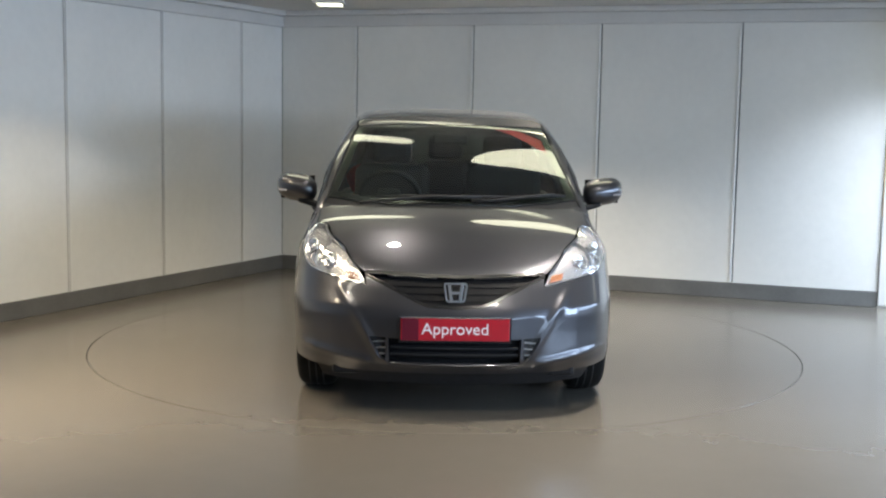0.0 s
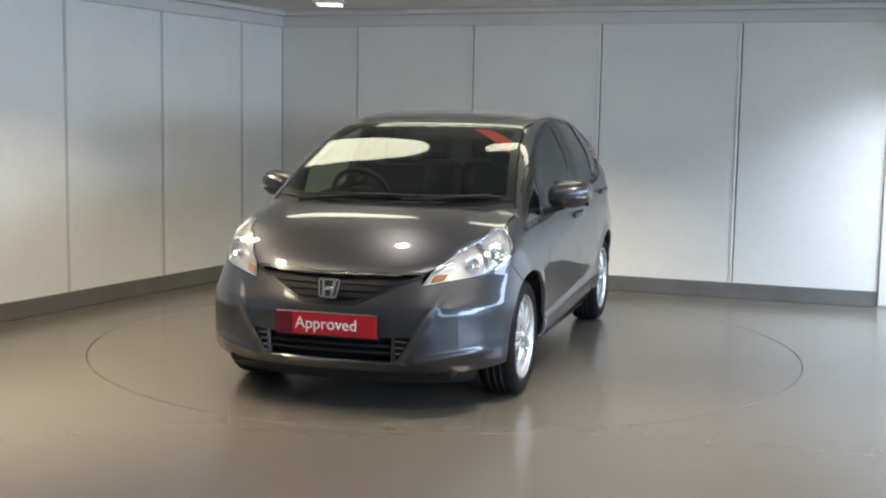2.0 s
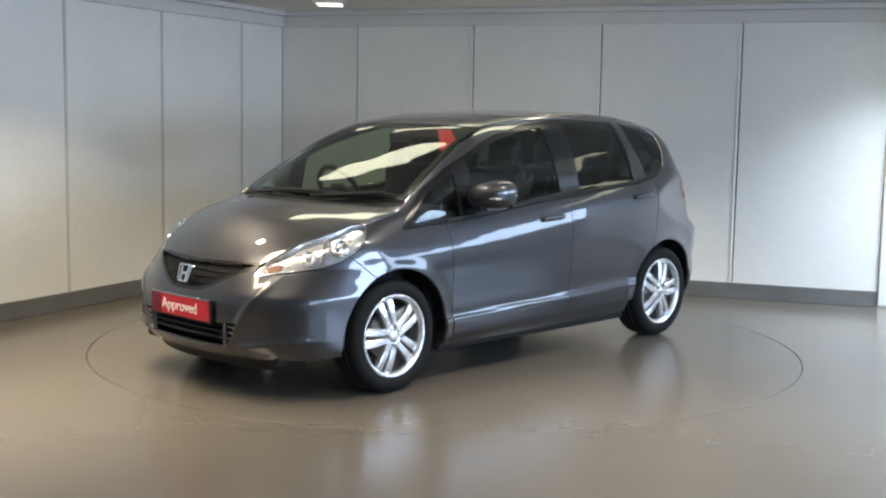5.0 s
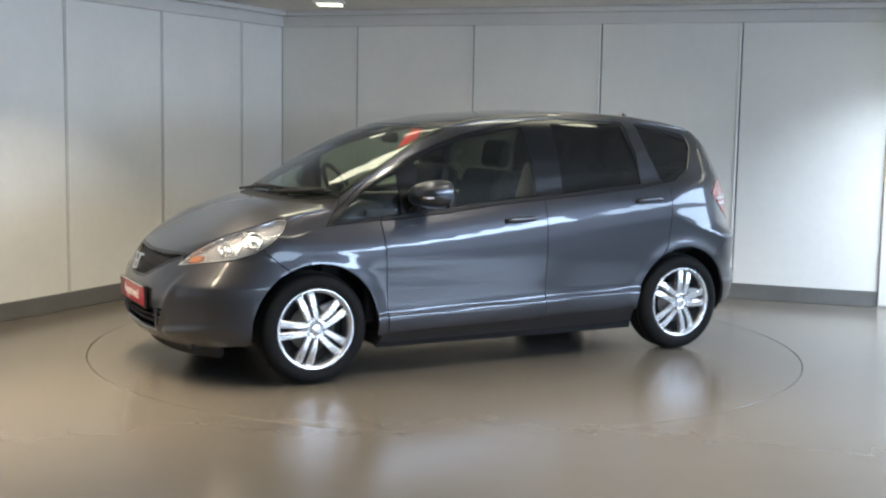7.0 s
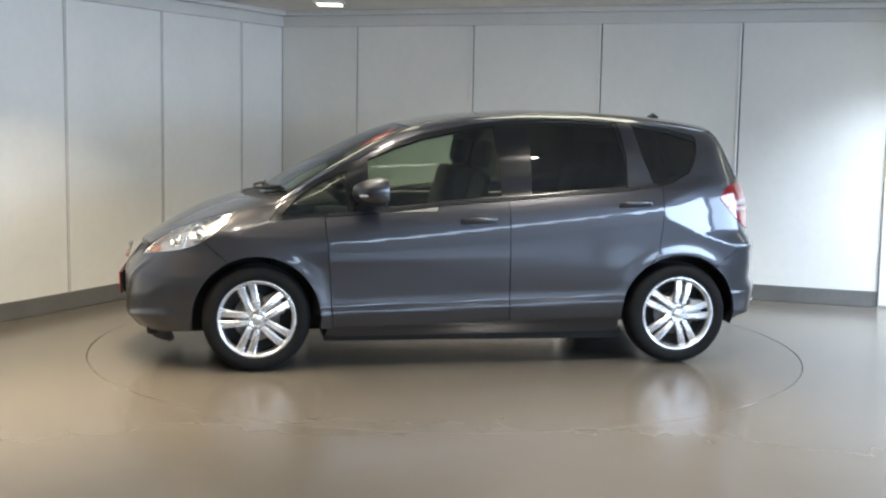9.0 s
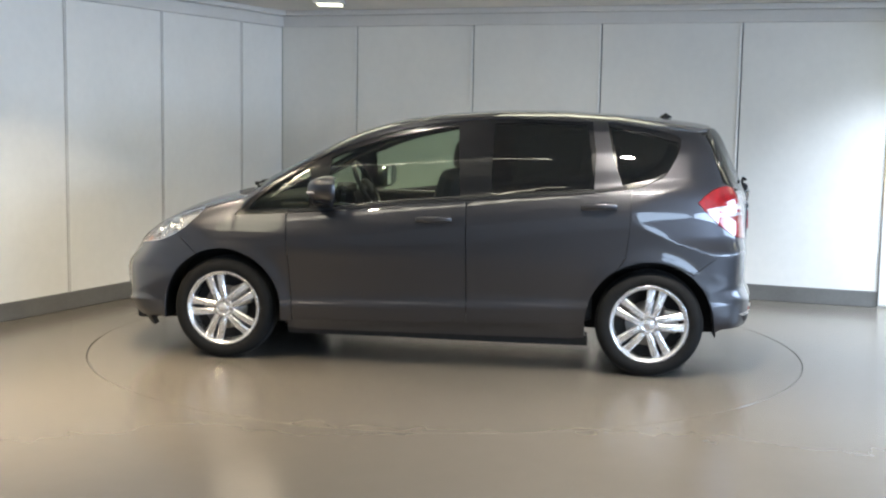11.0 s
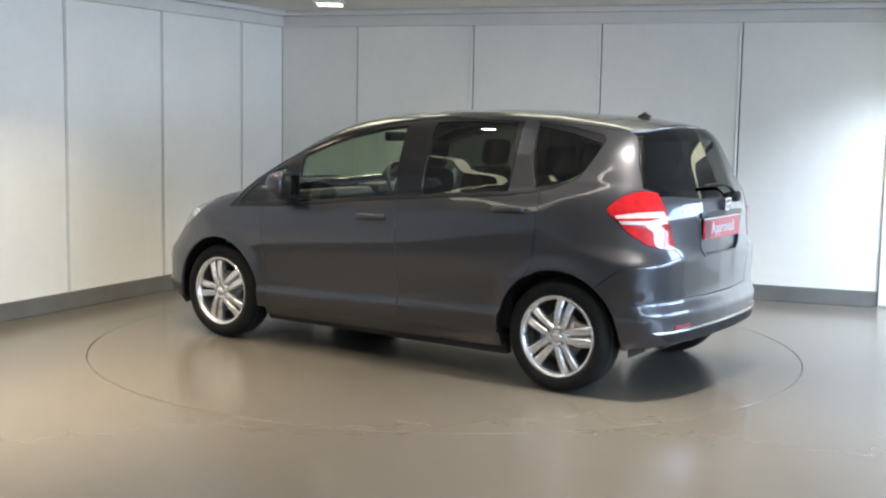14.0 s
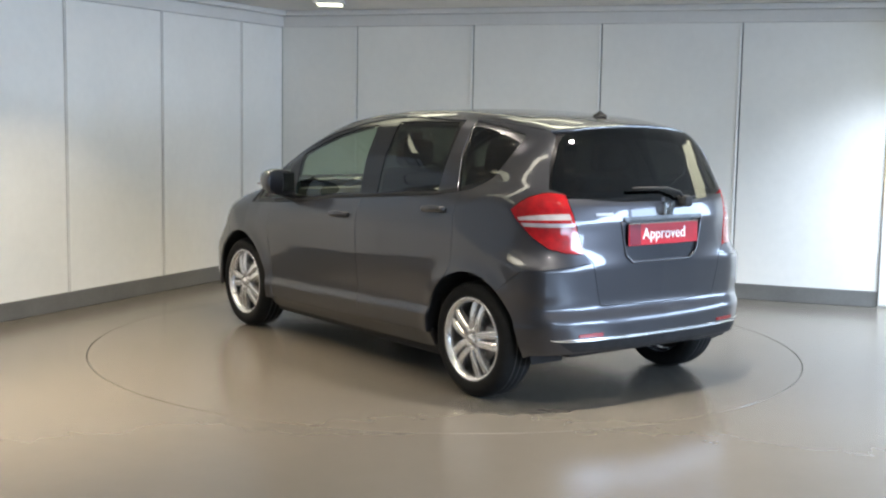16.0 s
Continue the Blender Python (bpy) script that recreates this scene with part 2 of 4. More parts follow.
# ---------------------------------------------------------------- ceiling lamps and added fill strips
def strip_lamp(x, y, length, turn, power, colour=WARM, spread=132, wide=0.2, oval=False):
    """A ceiling lamp, or an added fill strip built alike: white tray, glowing diffuser, and its light; long and
    square-ended, or oval.
    """
    m = pose(x, y, CEIL - 0.02, 0, 0, turn)
    if oval:
        tray = lathe([(0.0005, -0.015), (0.97, -0.015), (1.0, -0.008), (1.0, 0.015), (0.0005, 0.015)], 40, "Z")
        tray.transform(m @ Matrix.Diagonal((length / 2 + 0.03, wide / 2 + 0.03, 1, 1)))
        glow = lathe([(0.0005, -0.006), (0.96, -0.006), (1.0, -0.001), (1.0, 0.006)], 40, "Z")
        glow.transform(m @ Matrix.Translation((0, 0, -0.018)) @ Matrix.Diagonal((length / 2, wide / 2, 1, 1)))
    else:
        tray = box(length + 0.06, wide + 0.06, 0.03, m, 0.006)
        glow = box(length, wide, 0.012, m @ Matrix.Translation((0, 0, -0.018)), 0.004)
    t = mesh_ob("ceiling_light", tray, CEILPAINT)
    tagged(t, "oval white ceiling light with a glowing diffuser" if oval else "long white ceiling light with a glowing diffuser", "ceiling light", "ceiling lights")
    part("diffuser", glow, LAMPGLOW, t, "glowing diffuser")
    if power:
        beam = area("ceiling_light_beam", m @ Matrix.Translation((0, 0, -0.03)), length, wide, power, colour, spread)
        beam.data.shape = "ELLIPSE" if oval else "RECTANGLE"


# (-2.3, -2.2) is an added, unseen fill strip that warms the left wall
# (4.15, 0.50) is a made-up cool fill, out of view, for the right wall
for row in [(-0.92, 0.50, 1.45, 153, 3.5, (1.0, 0.97, 0.74), 132, 0.32, True), (0.90, 0.06, 1.40, 6, 3, (1.0, 0.97, 0.74), 132, 0.25, True), (-1.0, 2.36, 0.2, 0, 0), (0.15, 1.15, 1.8, -22, 76, (1.0, 0.88, 0.70), 108, 0.14), (-0.9, -2.3, 2.6, 3, 6, WARM, 132, 0.16), (-2.3, -2.2, 2.6, 64, 74, (1.0, 0.82, 0.58), 101, 0.2), (4.15, 0.50, 2.2, -20, 126, (0.74, 0.85, 1.0), 116, 0.3)]:
    strip_lamp(*row)


def downlight(x, y, power, colour):
    """A small round lamp set into the ceiling: trim ring, glowing disc, and its light."""
    bm = lathe([(0.062, 0.004), (0.085, 0.004), (0.085, -0.004), (0.078, -0.008), (0.062, -0.002), (0.062, 0.004)], 28, "Z")
    bm.transform(Matrix.Translation((x, y, CEIL - 0.006)))
    ring = mesh_ob("downlight", bm, CEILPAINT)
    tagged(ring, "small round ceiling downlight with a white rim", "downlight", "ceiling downlights")
    bm = lathe([(0.0004, -0.001), (0.061, -0.001), (0.061, 0.003), (0.0004, 0.003)], 28, "Z")
    bm.transform(Matrix.Translation((x, y, CEIL - 0.005)))
    part("diffuser", bm, LAMPGLOW, ring, "glowing disc")
    d = area("downlight_beam", pose(x, y, CEIL - 0.016), 0.12, 0.12, power, colour, 104)
    d.data.shape = "DISK"


GOLD = (1.0, 0.85, 0.64)
# (-3.2, -6.6) is an unseen fill, set back to brighten the camera-side wall
for spot in ((-1.97, 0.0, 18, GOLD), (-1.22, -2.24, 36, GOLD), (1.1, -1.85, 36, WARM), (-3.2, -6.6, 50, GOLD), (0.7, -3.45, 28, WARM), (-0.45, -0.9, 5, WARM)):
    downlight(*spot)
# daylight through the upper part of the wide openings, falling in from the sky
area("daylight", Matrix.Translation((EAST - 0.05, -6.6, 1.70)) @ Euler((0, radians(90 - 24), 0)).to_matrix().to_4x4(), 1.05, 6.2, 400, COOL, 150)
area("daylight_far", Matrix.Translation((EAST - 0.05, -1.35, 1.60)) @ Euler((0, radians(90 - 24), 0)).to_matrix().to_4x4(), 0.9, 3.5, 80, COOL, 140)
area("daylight_south", Matrix.Translation((3.9, -10.05, 1.65)) @ Euler((radians(90 - 24), 0, 0)).to_matrix().to_4x4(), 4.2, 1.0, 80, COOL, 140)

# ---------------------------------------------------------------- the car's shape
def table(knots, blur, lo, hi, n=1600):
    """A smooth curve through rough knots: (positions, values)."""
    ks = sorted(knots)
    t = np.linspace(lo, hi, n)
    v = np.interp(t, [k[0] for k in ks], [k[1] for k in ks])
    w = max(1, int(blur / (hi - lo) * n))
    g = np.exp(-0.5 * (np.arange(-3 * w, 3 * w + 1) / w) ** 2)
    g /= g.sum()
    pad = np.concatenate([v[0] + (v[1] - v[0]) * np.arange(-3 * w, 0), v, v[-1] + (v[-1] - v[-2]) * np.arange(1, 3 * w + 1)])
    return t, np.convolve(pad, g, "valid")


def at(tab, x):
    return np.interp(x, tab[0], tab[1])


HOODLINE = table([(2.40, 0.06), (2.04, 0.56), (1.95, 0.670), (1.88, 0.727), (1.75, 0.808), (1.6, 0.886), (1.45, 0.941), (1.30, 0.980), (1.20, 1.000), (1.0, 1.030), (0.8, 1.05), (-2.0, 1.05)], 0.035, -2.2, 2.6)
ROOFLINE = table([(2.2, 0.30), (1.40, 0.866), (1.225, 0.990), (1.08, 1.086), (0.90, 1.186), (0.73, 1.270), (0.59, 1.338), (0.45, 1.391), (0.30, 1.433), (0.19, 1.455), (0.0, 1.482), (-0.36, 1.508),
                  (-0.73, 1.510), (-1.12, 1.487), (-1.31, 1.476), (-1.5, 1.450), (-1.62, 1.430), (-2.0, 1.37)], 0.035, -2.2, 2.6)
TAILSPREAD = table([(0.0, 0.8), (0.3, 0.85), (0.45, 0.70), (0.58, 0.55), (0.72, 0.55), (0.76, 0.8), (0.80, 1.0), (0.9, 1.25), (1.1, 1.55), (1.4, 2.3), (1.7, 2.6)], 0.012, 0.0, 1.7)
FLARE = table([(0.0, 0.02), (0.2, 0.025), (0.35, 0.03), (0.5, 0.026), (0.6, -0.004), (0.7, -0.018), (0.85, -0.015), (1.0, 0.0), (1.7, 0.0)], 0.03, 0.0, 1.7)
NOSE = table([(0.0, 2.035), (0.15, 2.030), (0.27, 2.018), (0.45, 1.972), (0.60, 1.905), (0.70, 1.825), (0.77, 1.725), (0.82, 1.60), (0.86, 1.38), (0.9, 0.9)], 0.03, 0.0, 1.0)
NOSE_Z = table([(0.0, -0.22), (0.15, -0.11), (0.22, -0.055), (0.27, -0.012), (0.33, -0.004), (0.42, 0.0), (0.50, 0.0), (0.55, -0.012), (0.60, -0.035), (0.68, -0.065), (0.8, -0.11), (1.2, -0.3)], 0.012, 0.0, 1.6)
TAIL = table([(0.0, 0.0), (0.25, 0.010), (0.45, 0.036), (0.60, 0.070), (0.70, 0.135), (0.77, 0.225), (0.83, 0.40), (0.88, 0.78), (0.95, 1.6)], 0.03, 0.0, 1.0)
TAIL_Z = table([(0.0, -1.66), (0.15, -1.74), (0.24, -1.82), (0.30, -1.862), (0.36, -1.872), (0.44, -1.872), (0.46, -1.868), (0.515, -1.832), (0.56, -1.828), (0.70, -1.832), (0.85, -1.838),
                (0.95, -1.842), (1.03, -1.830), (1.08, -1.808), (1.25, -1.735), (1.40, -1.665), (1.47, -1.625), (1.6, -1.55)], 0.012, 0.0, 1.7)
WIDE = table([(0.0, 0.74), (0.15, 0.755), (0.20, 0.776), (0.245, 0.798), (0.265, 0.816), (0.30, 0.824), (0.372, 0.836), (0.394, 0.820), (0.44, 0.821), (0.55, 0.833), (0.65, 0.8435), (0.72, 0.8465), (0.80, 0.8435), (0.86, 0.833),
              (0.91, 0.818), (0.95, 0.800), (0.985, 0.784), (1.08, 0.768), (1.2, 0.738), (1.3, 0.695), (1.39, 0.656), (1.48, 0.600), (1.6, 0.50)], 0.009, 0.0, 1.7)
TAPER = table([(2.4, 0.16), (1.9, 0.06), (1.6, 0.012), (1.3, 0.0), (0.8, 0.0), (-0.8, 0.0), (-1.2, 0.004), (-1.5, 0.018), (-1.9, 0.06)], 0.08, -2.4, 2.6)
UPTAPER = table([(1.5, 0.0), (0.9, 0.012), (0.35, 0.030), (-0.1, 0.012), (-0.4, 0.0), (-1.0, 0.035), (-1.4, 0.075), (-1.9, 0.13)], 0.1, -2.4, 2.6)
HUBS = ((1.25, 0.305), (-1.25, 0.305))
ARCH_R = 0.358


def smax(a, b, r):
    h = np.maximum(r - np.abs(a - b), 0) / r
    return np.maximum(a, b) + h * h * r * 0.25


def solid(x, y, z):
    """Below nought inside the car's outer skin."""
    ay = np.abs(y)
    shoulder = 0.11 * np.clip(0.15 - x, -0.9, 1.6)          # the shoulder climbs to the tail
    zz = z - np.where(z > 0.6, shoulder * np.clip((z - 0.6) / 0.2, 0, 1) * np.clip((1.45 - z) / 0.4, 0, 1), 0)
    zz = zz + 0.03 * x * np.clip((0.52 - z) / 0.1, 0, 1)             # the low crease climbs too
    w = at(WIDE, zz) - at(TAPER, x) - at(UPTAPER, x) * np.clip((z - 0.95) / 0.4, 0, 1)
    w = w + at(FLARE, z) * np.clip((x - 0.85) / 0.35, 0, 1)          # the front corners flare low down
    for hx, hz in HUBS:
        d = np.hypot(x - hx, z - hz)
        w = w + 0.010 * np.exp(-((d - ARCH_R) / 0.05) ** 2) * (z > 0.1)
    side = ay - w
    bow = np.clip((x - 0.2) / 0.6, 0, 1) * 0.12
    xb = x + bow * ay * ay
    top = (z - np.maximum(at(HOODLINE, xb), at(ROOFLINE, xb)) + 0.042 * ay * ay + 0.085 * ay ** 4 + 0.15 * ay * ay * np.clip((-1.05 - x) / 0.5, 0, 1.2)) * 0.85
    # bumper creases: down from the lamp beside the intake, then out and up to the corner
    d1 = np.abs(ay - (0.50 - 0.62 * (0.53 - z))) * 0.85
    d2 = np.abs(z - (0.275 + 0.16 * np.clip(ay - 0.40, 0, 1)))
    ridge = 0.011 * np.exp(-(d1 / 0.022) ** 2) * np.clip((z - 0.25) / 0.04, 0, 1) * np.clip((0.64 - z) / 0.06, 0, 1)
    ridge = ridge + 0.014 * np.exp(-(d2 / 0.020) ** 2) * np.clip((ay - 0.38) / 0.05, 0, 1) * np.clip((0.80 - ay) / 0.1, 0, 1)
    swept = 0.055 * np.clip((z - 0.54) / 0.14, 0, 1) * np.clip((ay - 0.35) / 0.25, 0, 1)
    front = x - at(NOSE, ay) - at(NOSE_Z, z) + swept - np.where(x > 1.3, ridge, 0)
    rear = at(TAIL_Z, z) + at(TAIL, ay) * at(TAILSPREAD, z) - x
    f = smax(side, top, 0.085)
    f = smax(f, front, 0.075)
    return smax(f, rear, 0.06)


def root(o, d, far):
    lo, hi = np.zeros(len(o)), np.full(len(o), far)
    for _ in range(26):
        mid = (lo + hi) / 2
        p = o + d * mid[:, None]
        ins = solid(p[:, 0], p[:, 1], p[:, 2]) < 0
        lo, hi = np.where(ins, mid, lo), np.where(ins, hi, mid)
    return o + d * lo[:, None]


def gradient(p):
    e = 0.004
    g = np.stack([solid(*(p + k * e).T) - solid(*(p - k * e).T) for k in np.eye(3)], 1)
    return g / np.maximum(np.linalg.norm(g, axis=1, keepdims=True), 1e-9)


FAN, FX, RX, IY = 0.6, 1.3, -1.2, 0.25
U1 = IY + FAN * math.pi / 2
U2 = U1 + FX - RX
U3 = U2 + FAN * math.pi / 2
UEND = U3 + IY


def from_side(uz):
    """Points of the skin met by level rays: u runs round the car from the nose (0), over the left side, to the tail (UEND); minus on the right side."""
    uz = np.asarray(uz, float)
    u, z = np.abs(uz[:, 0]), uz[:, 1]
    sg = np.where(uz[:, 0] < 0, -1.0, 1.0)
    a = np.clip((u - IY) / FAN, 0, math.pi / 2)
    b = np.clip((u - U2) / FAN, 0, math.pi / 2)
    ox = np.where(u < U1, FX, np.where(u < U2, FX - (u - U1), RX))
    oy = np.where(u < IY, u, np.where(u > U3, np.maximum(UEND - u, 0), IY))
    ang = a + b
    o = np.stack([ox, oy * sg, z], 1)
    d = np.stack([np.cos(ang), np.sin(ang) * sg, 0 * z], 1)
    return root(o, d, 1.3)


def from_top(xy):
    xy = np.asarray(xy, float)
    o = np.stack([xy[:, 0], xy[:, 1], np.full(len(xy), 0.5)], 1)
    return root(o, np.tile([0.0, 0.0, 1.0], (len(xy), 1)), 1.3)


def to_u(x, y):
    ay = abs(y)
    if x > FX:
        u = ay if ay < IY else IY + FAN * math.atan2(ay - IY, x - FX)
    elif x < RX:
        u = UEND - ay if ay < IY else U2 + FAN * math.atan2(RX - x, ay - IY)
    else:
        u = U1 + FX - x
    return math.copysign(u, y) if y else u


def sx(x, z):
    """A place on the left side, by x and z, as (u, z)."""
    y = 0.80
    for _ in range(3):
        y = from_side([(to_u(x, y), z)])[0][1]
    return (to_u(x, y), z)


def dense(poly, step):
    out = []
    for a, b in zip(poly, poly[1:] + poly[:1]):
        n = max(1, int(math.dist(a, b) / step))
        out += [(a[0] + (b[0] - a[0]) * i / n, a[1] + (b[1] - a[1]) * i / n) for i in range(n)]
    return out


def rounded(poly, r, n=4):
    """The polygon with its corners cut round."""
    out = []
    for i, b in enumerate(poly):
        a, c = Vector(poly[i - 1]), Vector(poly[(i + 1) % len(poly)])
        b = Vector(b)
        k = min(r, (a - b).length * 0.45, (c - b).length * 0.45)
        p, q = b + (a - b).normalized() * k, b + (c - b).normalized() * k
        for j in range(n + 1):
            t = j / n
            out.append(tuple(p * (1 - t) ** 2 + b * 2 * t * (1 - t) + q * t * t))
    return out


def shrink(poly, d):
    area2 = sum(a[0] * b[1] - b[0] * a[1] for a, b in zip(poly, poly[1:] + poly[:1]))
    s = 1 if area2 > 0 else -1
    out = []
    for i, b in enumerate(poly):
        a, c = Vector(poly[i - 1]), Vector(poly[(i + 1) % len(poly)])
        b = Vector(b)
        e1, e2 = (b - a).normalized(), (c - b).normalized()
        n1, n2 = Vector((-e1.y, e1.x)), Vector((-e2.y, e2.x))
        m = n1 + n2
        k = d / max(0.35, 1 + n1.dot(n2)) if m.length > 1e-6 else 0
        out.append(tuple(b + m * k * s))
    return out


def inside(poly, x, y):
    c = False
    for (x1, y1), (x2, y2) in zip(poly, poly[1:] + poly[:1]):
        if (y1 > y) != (y2 > y) and x < (x2 - x1) * (y - y1) / (y2 - y1) + x1:
            c = not c
    return c


from mathutils.geometry import delaunay_2d_cdt


def panel(name, domain, poly, mat, parent, label="", cuts=(), gap=0.0025, lift=0.0, depth=0.02, step=0.024, mirror=False):
    """One panel of the skin: an outline in a domain, filled, laid on the skin, with a turned-in edge."""
    if mirror:
        poly = [(-u, z) if domain is from_side else (u, -z) for u, z in poly]
        cuts = [[(-u, z) if domain is from_side else (u, -z) for u, z in c] for c in cuts]
    outer = dense(shrink(list(poly), gap) if gap else list(poly), step)
    loops = [outer] + [dense(list(c), step) for c in cuts]
    pts, edges = [], []
    for lp in loops:
        k = len(pts)
        pts += lp
        edges += [(k + i, k + (i + 1) % len(lp)) for i in range(len(lp))]
    us, zs = [p[0] for p in outer], [p[1] for p in outer]
    edge_pts = np.array(pts)
    gu, gz = np.meshgrid(np.arange(math.floor(min(us) / step), math.ceil(max(us) / step) + 1) * step, np.arange(math.floor(min(zs) / step), math.ceil(max(zs) / step) + 1) * step)
    gu, gz = gu.ravel(), gz.ravel()
    ok = np.zeros(len(gu), bool)
    for (x1, y1), (x2, y2) in zip(outer, outer[1:] + outer[:1]):
        if y1 != y2:
            ok ^= ((y1 > gz) != (y2 > gz)) & (gu < (x2 - x1) * (gz - y1) / (y2 - y1) + x1)
    near = np.full(len(gu), 9.0)
    for e in edge_pts:
        near = np.minimum(near, np.abs(gu - e[0]) + np.abs(gz - e[1]))
    pts += [(float(a), float(b)) for a, b in zip(gu[ok & (near > step * 0.45)], gz[ok & (near > step * 0.45)])]
    vs, _, fs, *_ = delaunay_2d_cdt([Vector(p) for p in pts], edges, [], 0, 1e-5)
    keep = []
    for f in fs:
        cx, cz = sum(vs[i].x for i in f) / len(f), sum(vs[i].y for i in f) / len(f)
        if inside(outer, cx, cz) and not any(inside(c, cx, cz) for c in loops[1:]):
            keep.append(list(f))
    v2 = np.array([(v.x, v.y) for v in vs])
    co = domain(v2)
    nr = gradient(co)
    co = co + nr * lift
    co[:, 0] += OFF_X
    co[:, 1] += OFF_Y
    count = {}
    for k, f in enumerate(keep):
        a, b, c = (co[i] for i in f[:3])
        if np.dot(np.cross(b - a, c - a), nr[f[0]]) < 0:
            keep[k] = f[::-1]
        f = keep[k]
        for i, j in zip(f, f[1:] + f[:1]):
            count[(i, j)] = 1
    rim = [(i, j) for i, j in count if (j, i) not in count]
    verts, norms, faces = list(map(tuple, co)), list(map(tuple, nr)), keep
    if depth:
        for i, j in rim:
            k = len(verts)
            t = co[j] - co[i]
            out = np.cross(t, nr[i])
            out = out / max(np.linalg.norm(out), 1e-9) * (1 if depth > 0 else -1)
            verts += [tuple(co[i]), tuple(co[j]), tuple(co[j] - nr[j] * depth), tuple(co[i] - nr[i] * depth)]
            edge_n = nr[i] * 0.5 + out * 0.8
            norms += [tuple(edge_n / np.linalg.norm(edge_n))] * 2 + [tuple(out)] * 2
            faces.append([k + 1, k, k + 3, k + 2])
    used = sorted({i for f in faces for i in f})
    remap = {o: n for n, o in enumerate(used)}
    me = bpy.data.meshes.new(name)
    me.from_pydata([verts[i] for i in used], [], [[remap[i] for i in f] for f in faces])
    me.materials.append(mat)
    me.polygons.foreach_set("use_smooth", [True] * len(me.polygons))
    me.normals_split_custom_set_from_vertices([norms[i] for i in used])
    ob = new(name, me)
    ob.parent = parent
    if label:
        tagged(ob, label)
    return ob


def surf_side(u, z):
    return from_side([(u, z)])[0]


def top_to_side(xys):
    """Places of the skin given from above, as (u, z)."""
    return [(to_u(p[0], p[1]), p[2]) for p in from_top(xys)]


car = new("hatchback_car")
tagged(car, "dark grey metallic five-door hatchback on the turntable, doors shut", "car")


def arc(hub, a0, a1, n, r=ARCH_R):
    """Places along a wheel arch, by angle from the front, upwards."""
    out = []
    for i in range(n + 1):
        t = radians(a0 + (a1 - a0) * i / n)
        out.append(sx(HUBS[hub][0] + r * math.cos(t), max(HUBS[hub][1] + r * math.sin(t), 0.1)))
    return out


def both(f):
    for mirror in (False, True):
        f(mirror)


# --- outlines
WS_EDGE = [(1.075, 0.690), (0.93, 0.660), (0.75, 0.624), (0.58, 0.592), (0.35, 0.560)]
ROOF_EDGE = [(0.35, 0.560), (0.1, 0.572), (-0.4, 0.584), (-1.0, 0.568), (-1.35, 0.532), (-1.50, 0.505)]
HEADER = [(0.35, 0.560), (0.368, 0.36), (0.378, 0.18), (0.382, 0.0)]
DLO_BOTTOM = [(1.185, 0.862), (0.985, 0.876), (0.79, 0.888), (0.47, 0.915), (0.14, 0.955), (-0.23, 0.985), (-0.54, 1.010), (-0.92, 1.043), (-1.18, 1.082), (-1.32, 1.150)]
DLO_TOP = [(-1.36, 1.22), (-1.405, 1.355), (-1.38, 1.378), (-1.25, 1.405), (-0.95, 1.447), (-0.55, 1.464), (-0.2, 1.446), (0.03, 1.416), (0.3, 1.358), (0.46, 1.306), (0.61, 1.245), (0.787, 1.17), (0.98, 1.060), (1.108, 0.952)]
DLO = [sx(*p) for p in DLO_BOTTOM + DLO_TOP]
LAMP_LOW = [(0.430, 0.642), (0.505, 0.652), (0.60, 0.665), (0.70, 0.678), (0.79, 0.692), (0.89, 0.724), (0.985, 0.778), (1.048, 0.840)]
LAMP_HIGH = [(1.085, 0.892), (1.05, 0.899), (0.997, 0.893), (0.82, 0.848), (0.651, 0.803), (0.56, 0.752), (0.488, 0.712)]
LAMP = LAMP_LOW + LAMP_HIGH
# bonnet edge along the lamp, then back to the cowl
lamp_in = [tuple(p[:2]) for p in from_side(LAMP_HIGH[::-1])]
HOOD_SIDE = [(1.868, 0.430)] + lamp_in + [(1.30, 0.712), (1.18, 0.716)]
HOOD_FRONT = [(1.928, 0.0), (1.925, 0.15), (1.906, 0.30)]
hood_half = HOOD_FRONT + HOOD_SIDE + [(1.115, 0.705), (1.230, 0.52), (1.305, 0.30), (1.335, 0.0)]
HOOD = hood_half + [(x, -y) for x, y in hood_half[::-1] if y > 0]
panel("bonnet", from_top, HOOD, PAINT, car, "dark grey metallic bonnet")

ws_half = [(1.235, 0.0), (1.215, 0.30), (1.16, 0.52)] + WS_EDGE + HEADER[1:]
WS = ws_half + [(x, -y) for x, y in ws_half[::-1] if y > 0]
pane = panel("windscreen", from_top, shrink(WS, 0.006), GLASS, car, "raked green-tinted windscreen", depth=0, lift=-0.002)
pane.visible_shadow = False
band = shrink(WS, 0.045)
panel("windscreen_seal", from_top, WS, BLACKTRIM, car, "black screen border", cuts=[band], gap=0.001, lift=-0.005, depth=0.01)
roof_half = [(0.382, 0.0), (0.378, 0.18), (0.368, 0.36)] + ROOF_EDGE + [(-1.565, 0.40), (-1.60, 0.20), (-1.61, 0.0)]
ROOF = roof_half + [(x, -y) for x, y in roof_half[::-1] if y > 0]
panel("roof", from_top, ROOF, PAINT, car, "dark grey metallic roof")

# black scuttle between bonnet and screen
sc_half = [(1.337, 0.0), (1.307, 0.30), (1.232, 0.52), (1.117, 0.705), (1.073, 0.690), (1.158, 0.52), (1.213, 0.30), (1.233, 0.0)]
left = sc_half[:4]
right = sc_half[4:]
SCUTTLE = [(x, -y) for x, y in left[::-1]][:-1] + left + right + [(x, -y) for x, y in right[::-1]][1:]
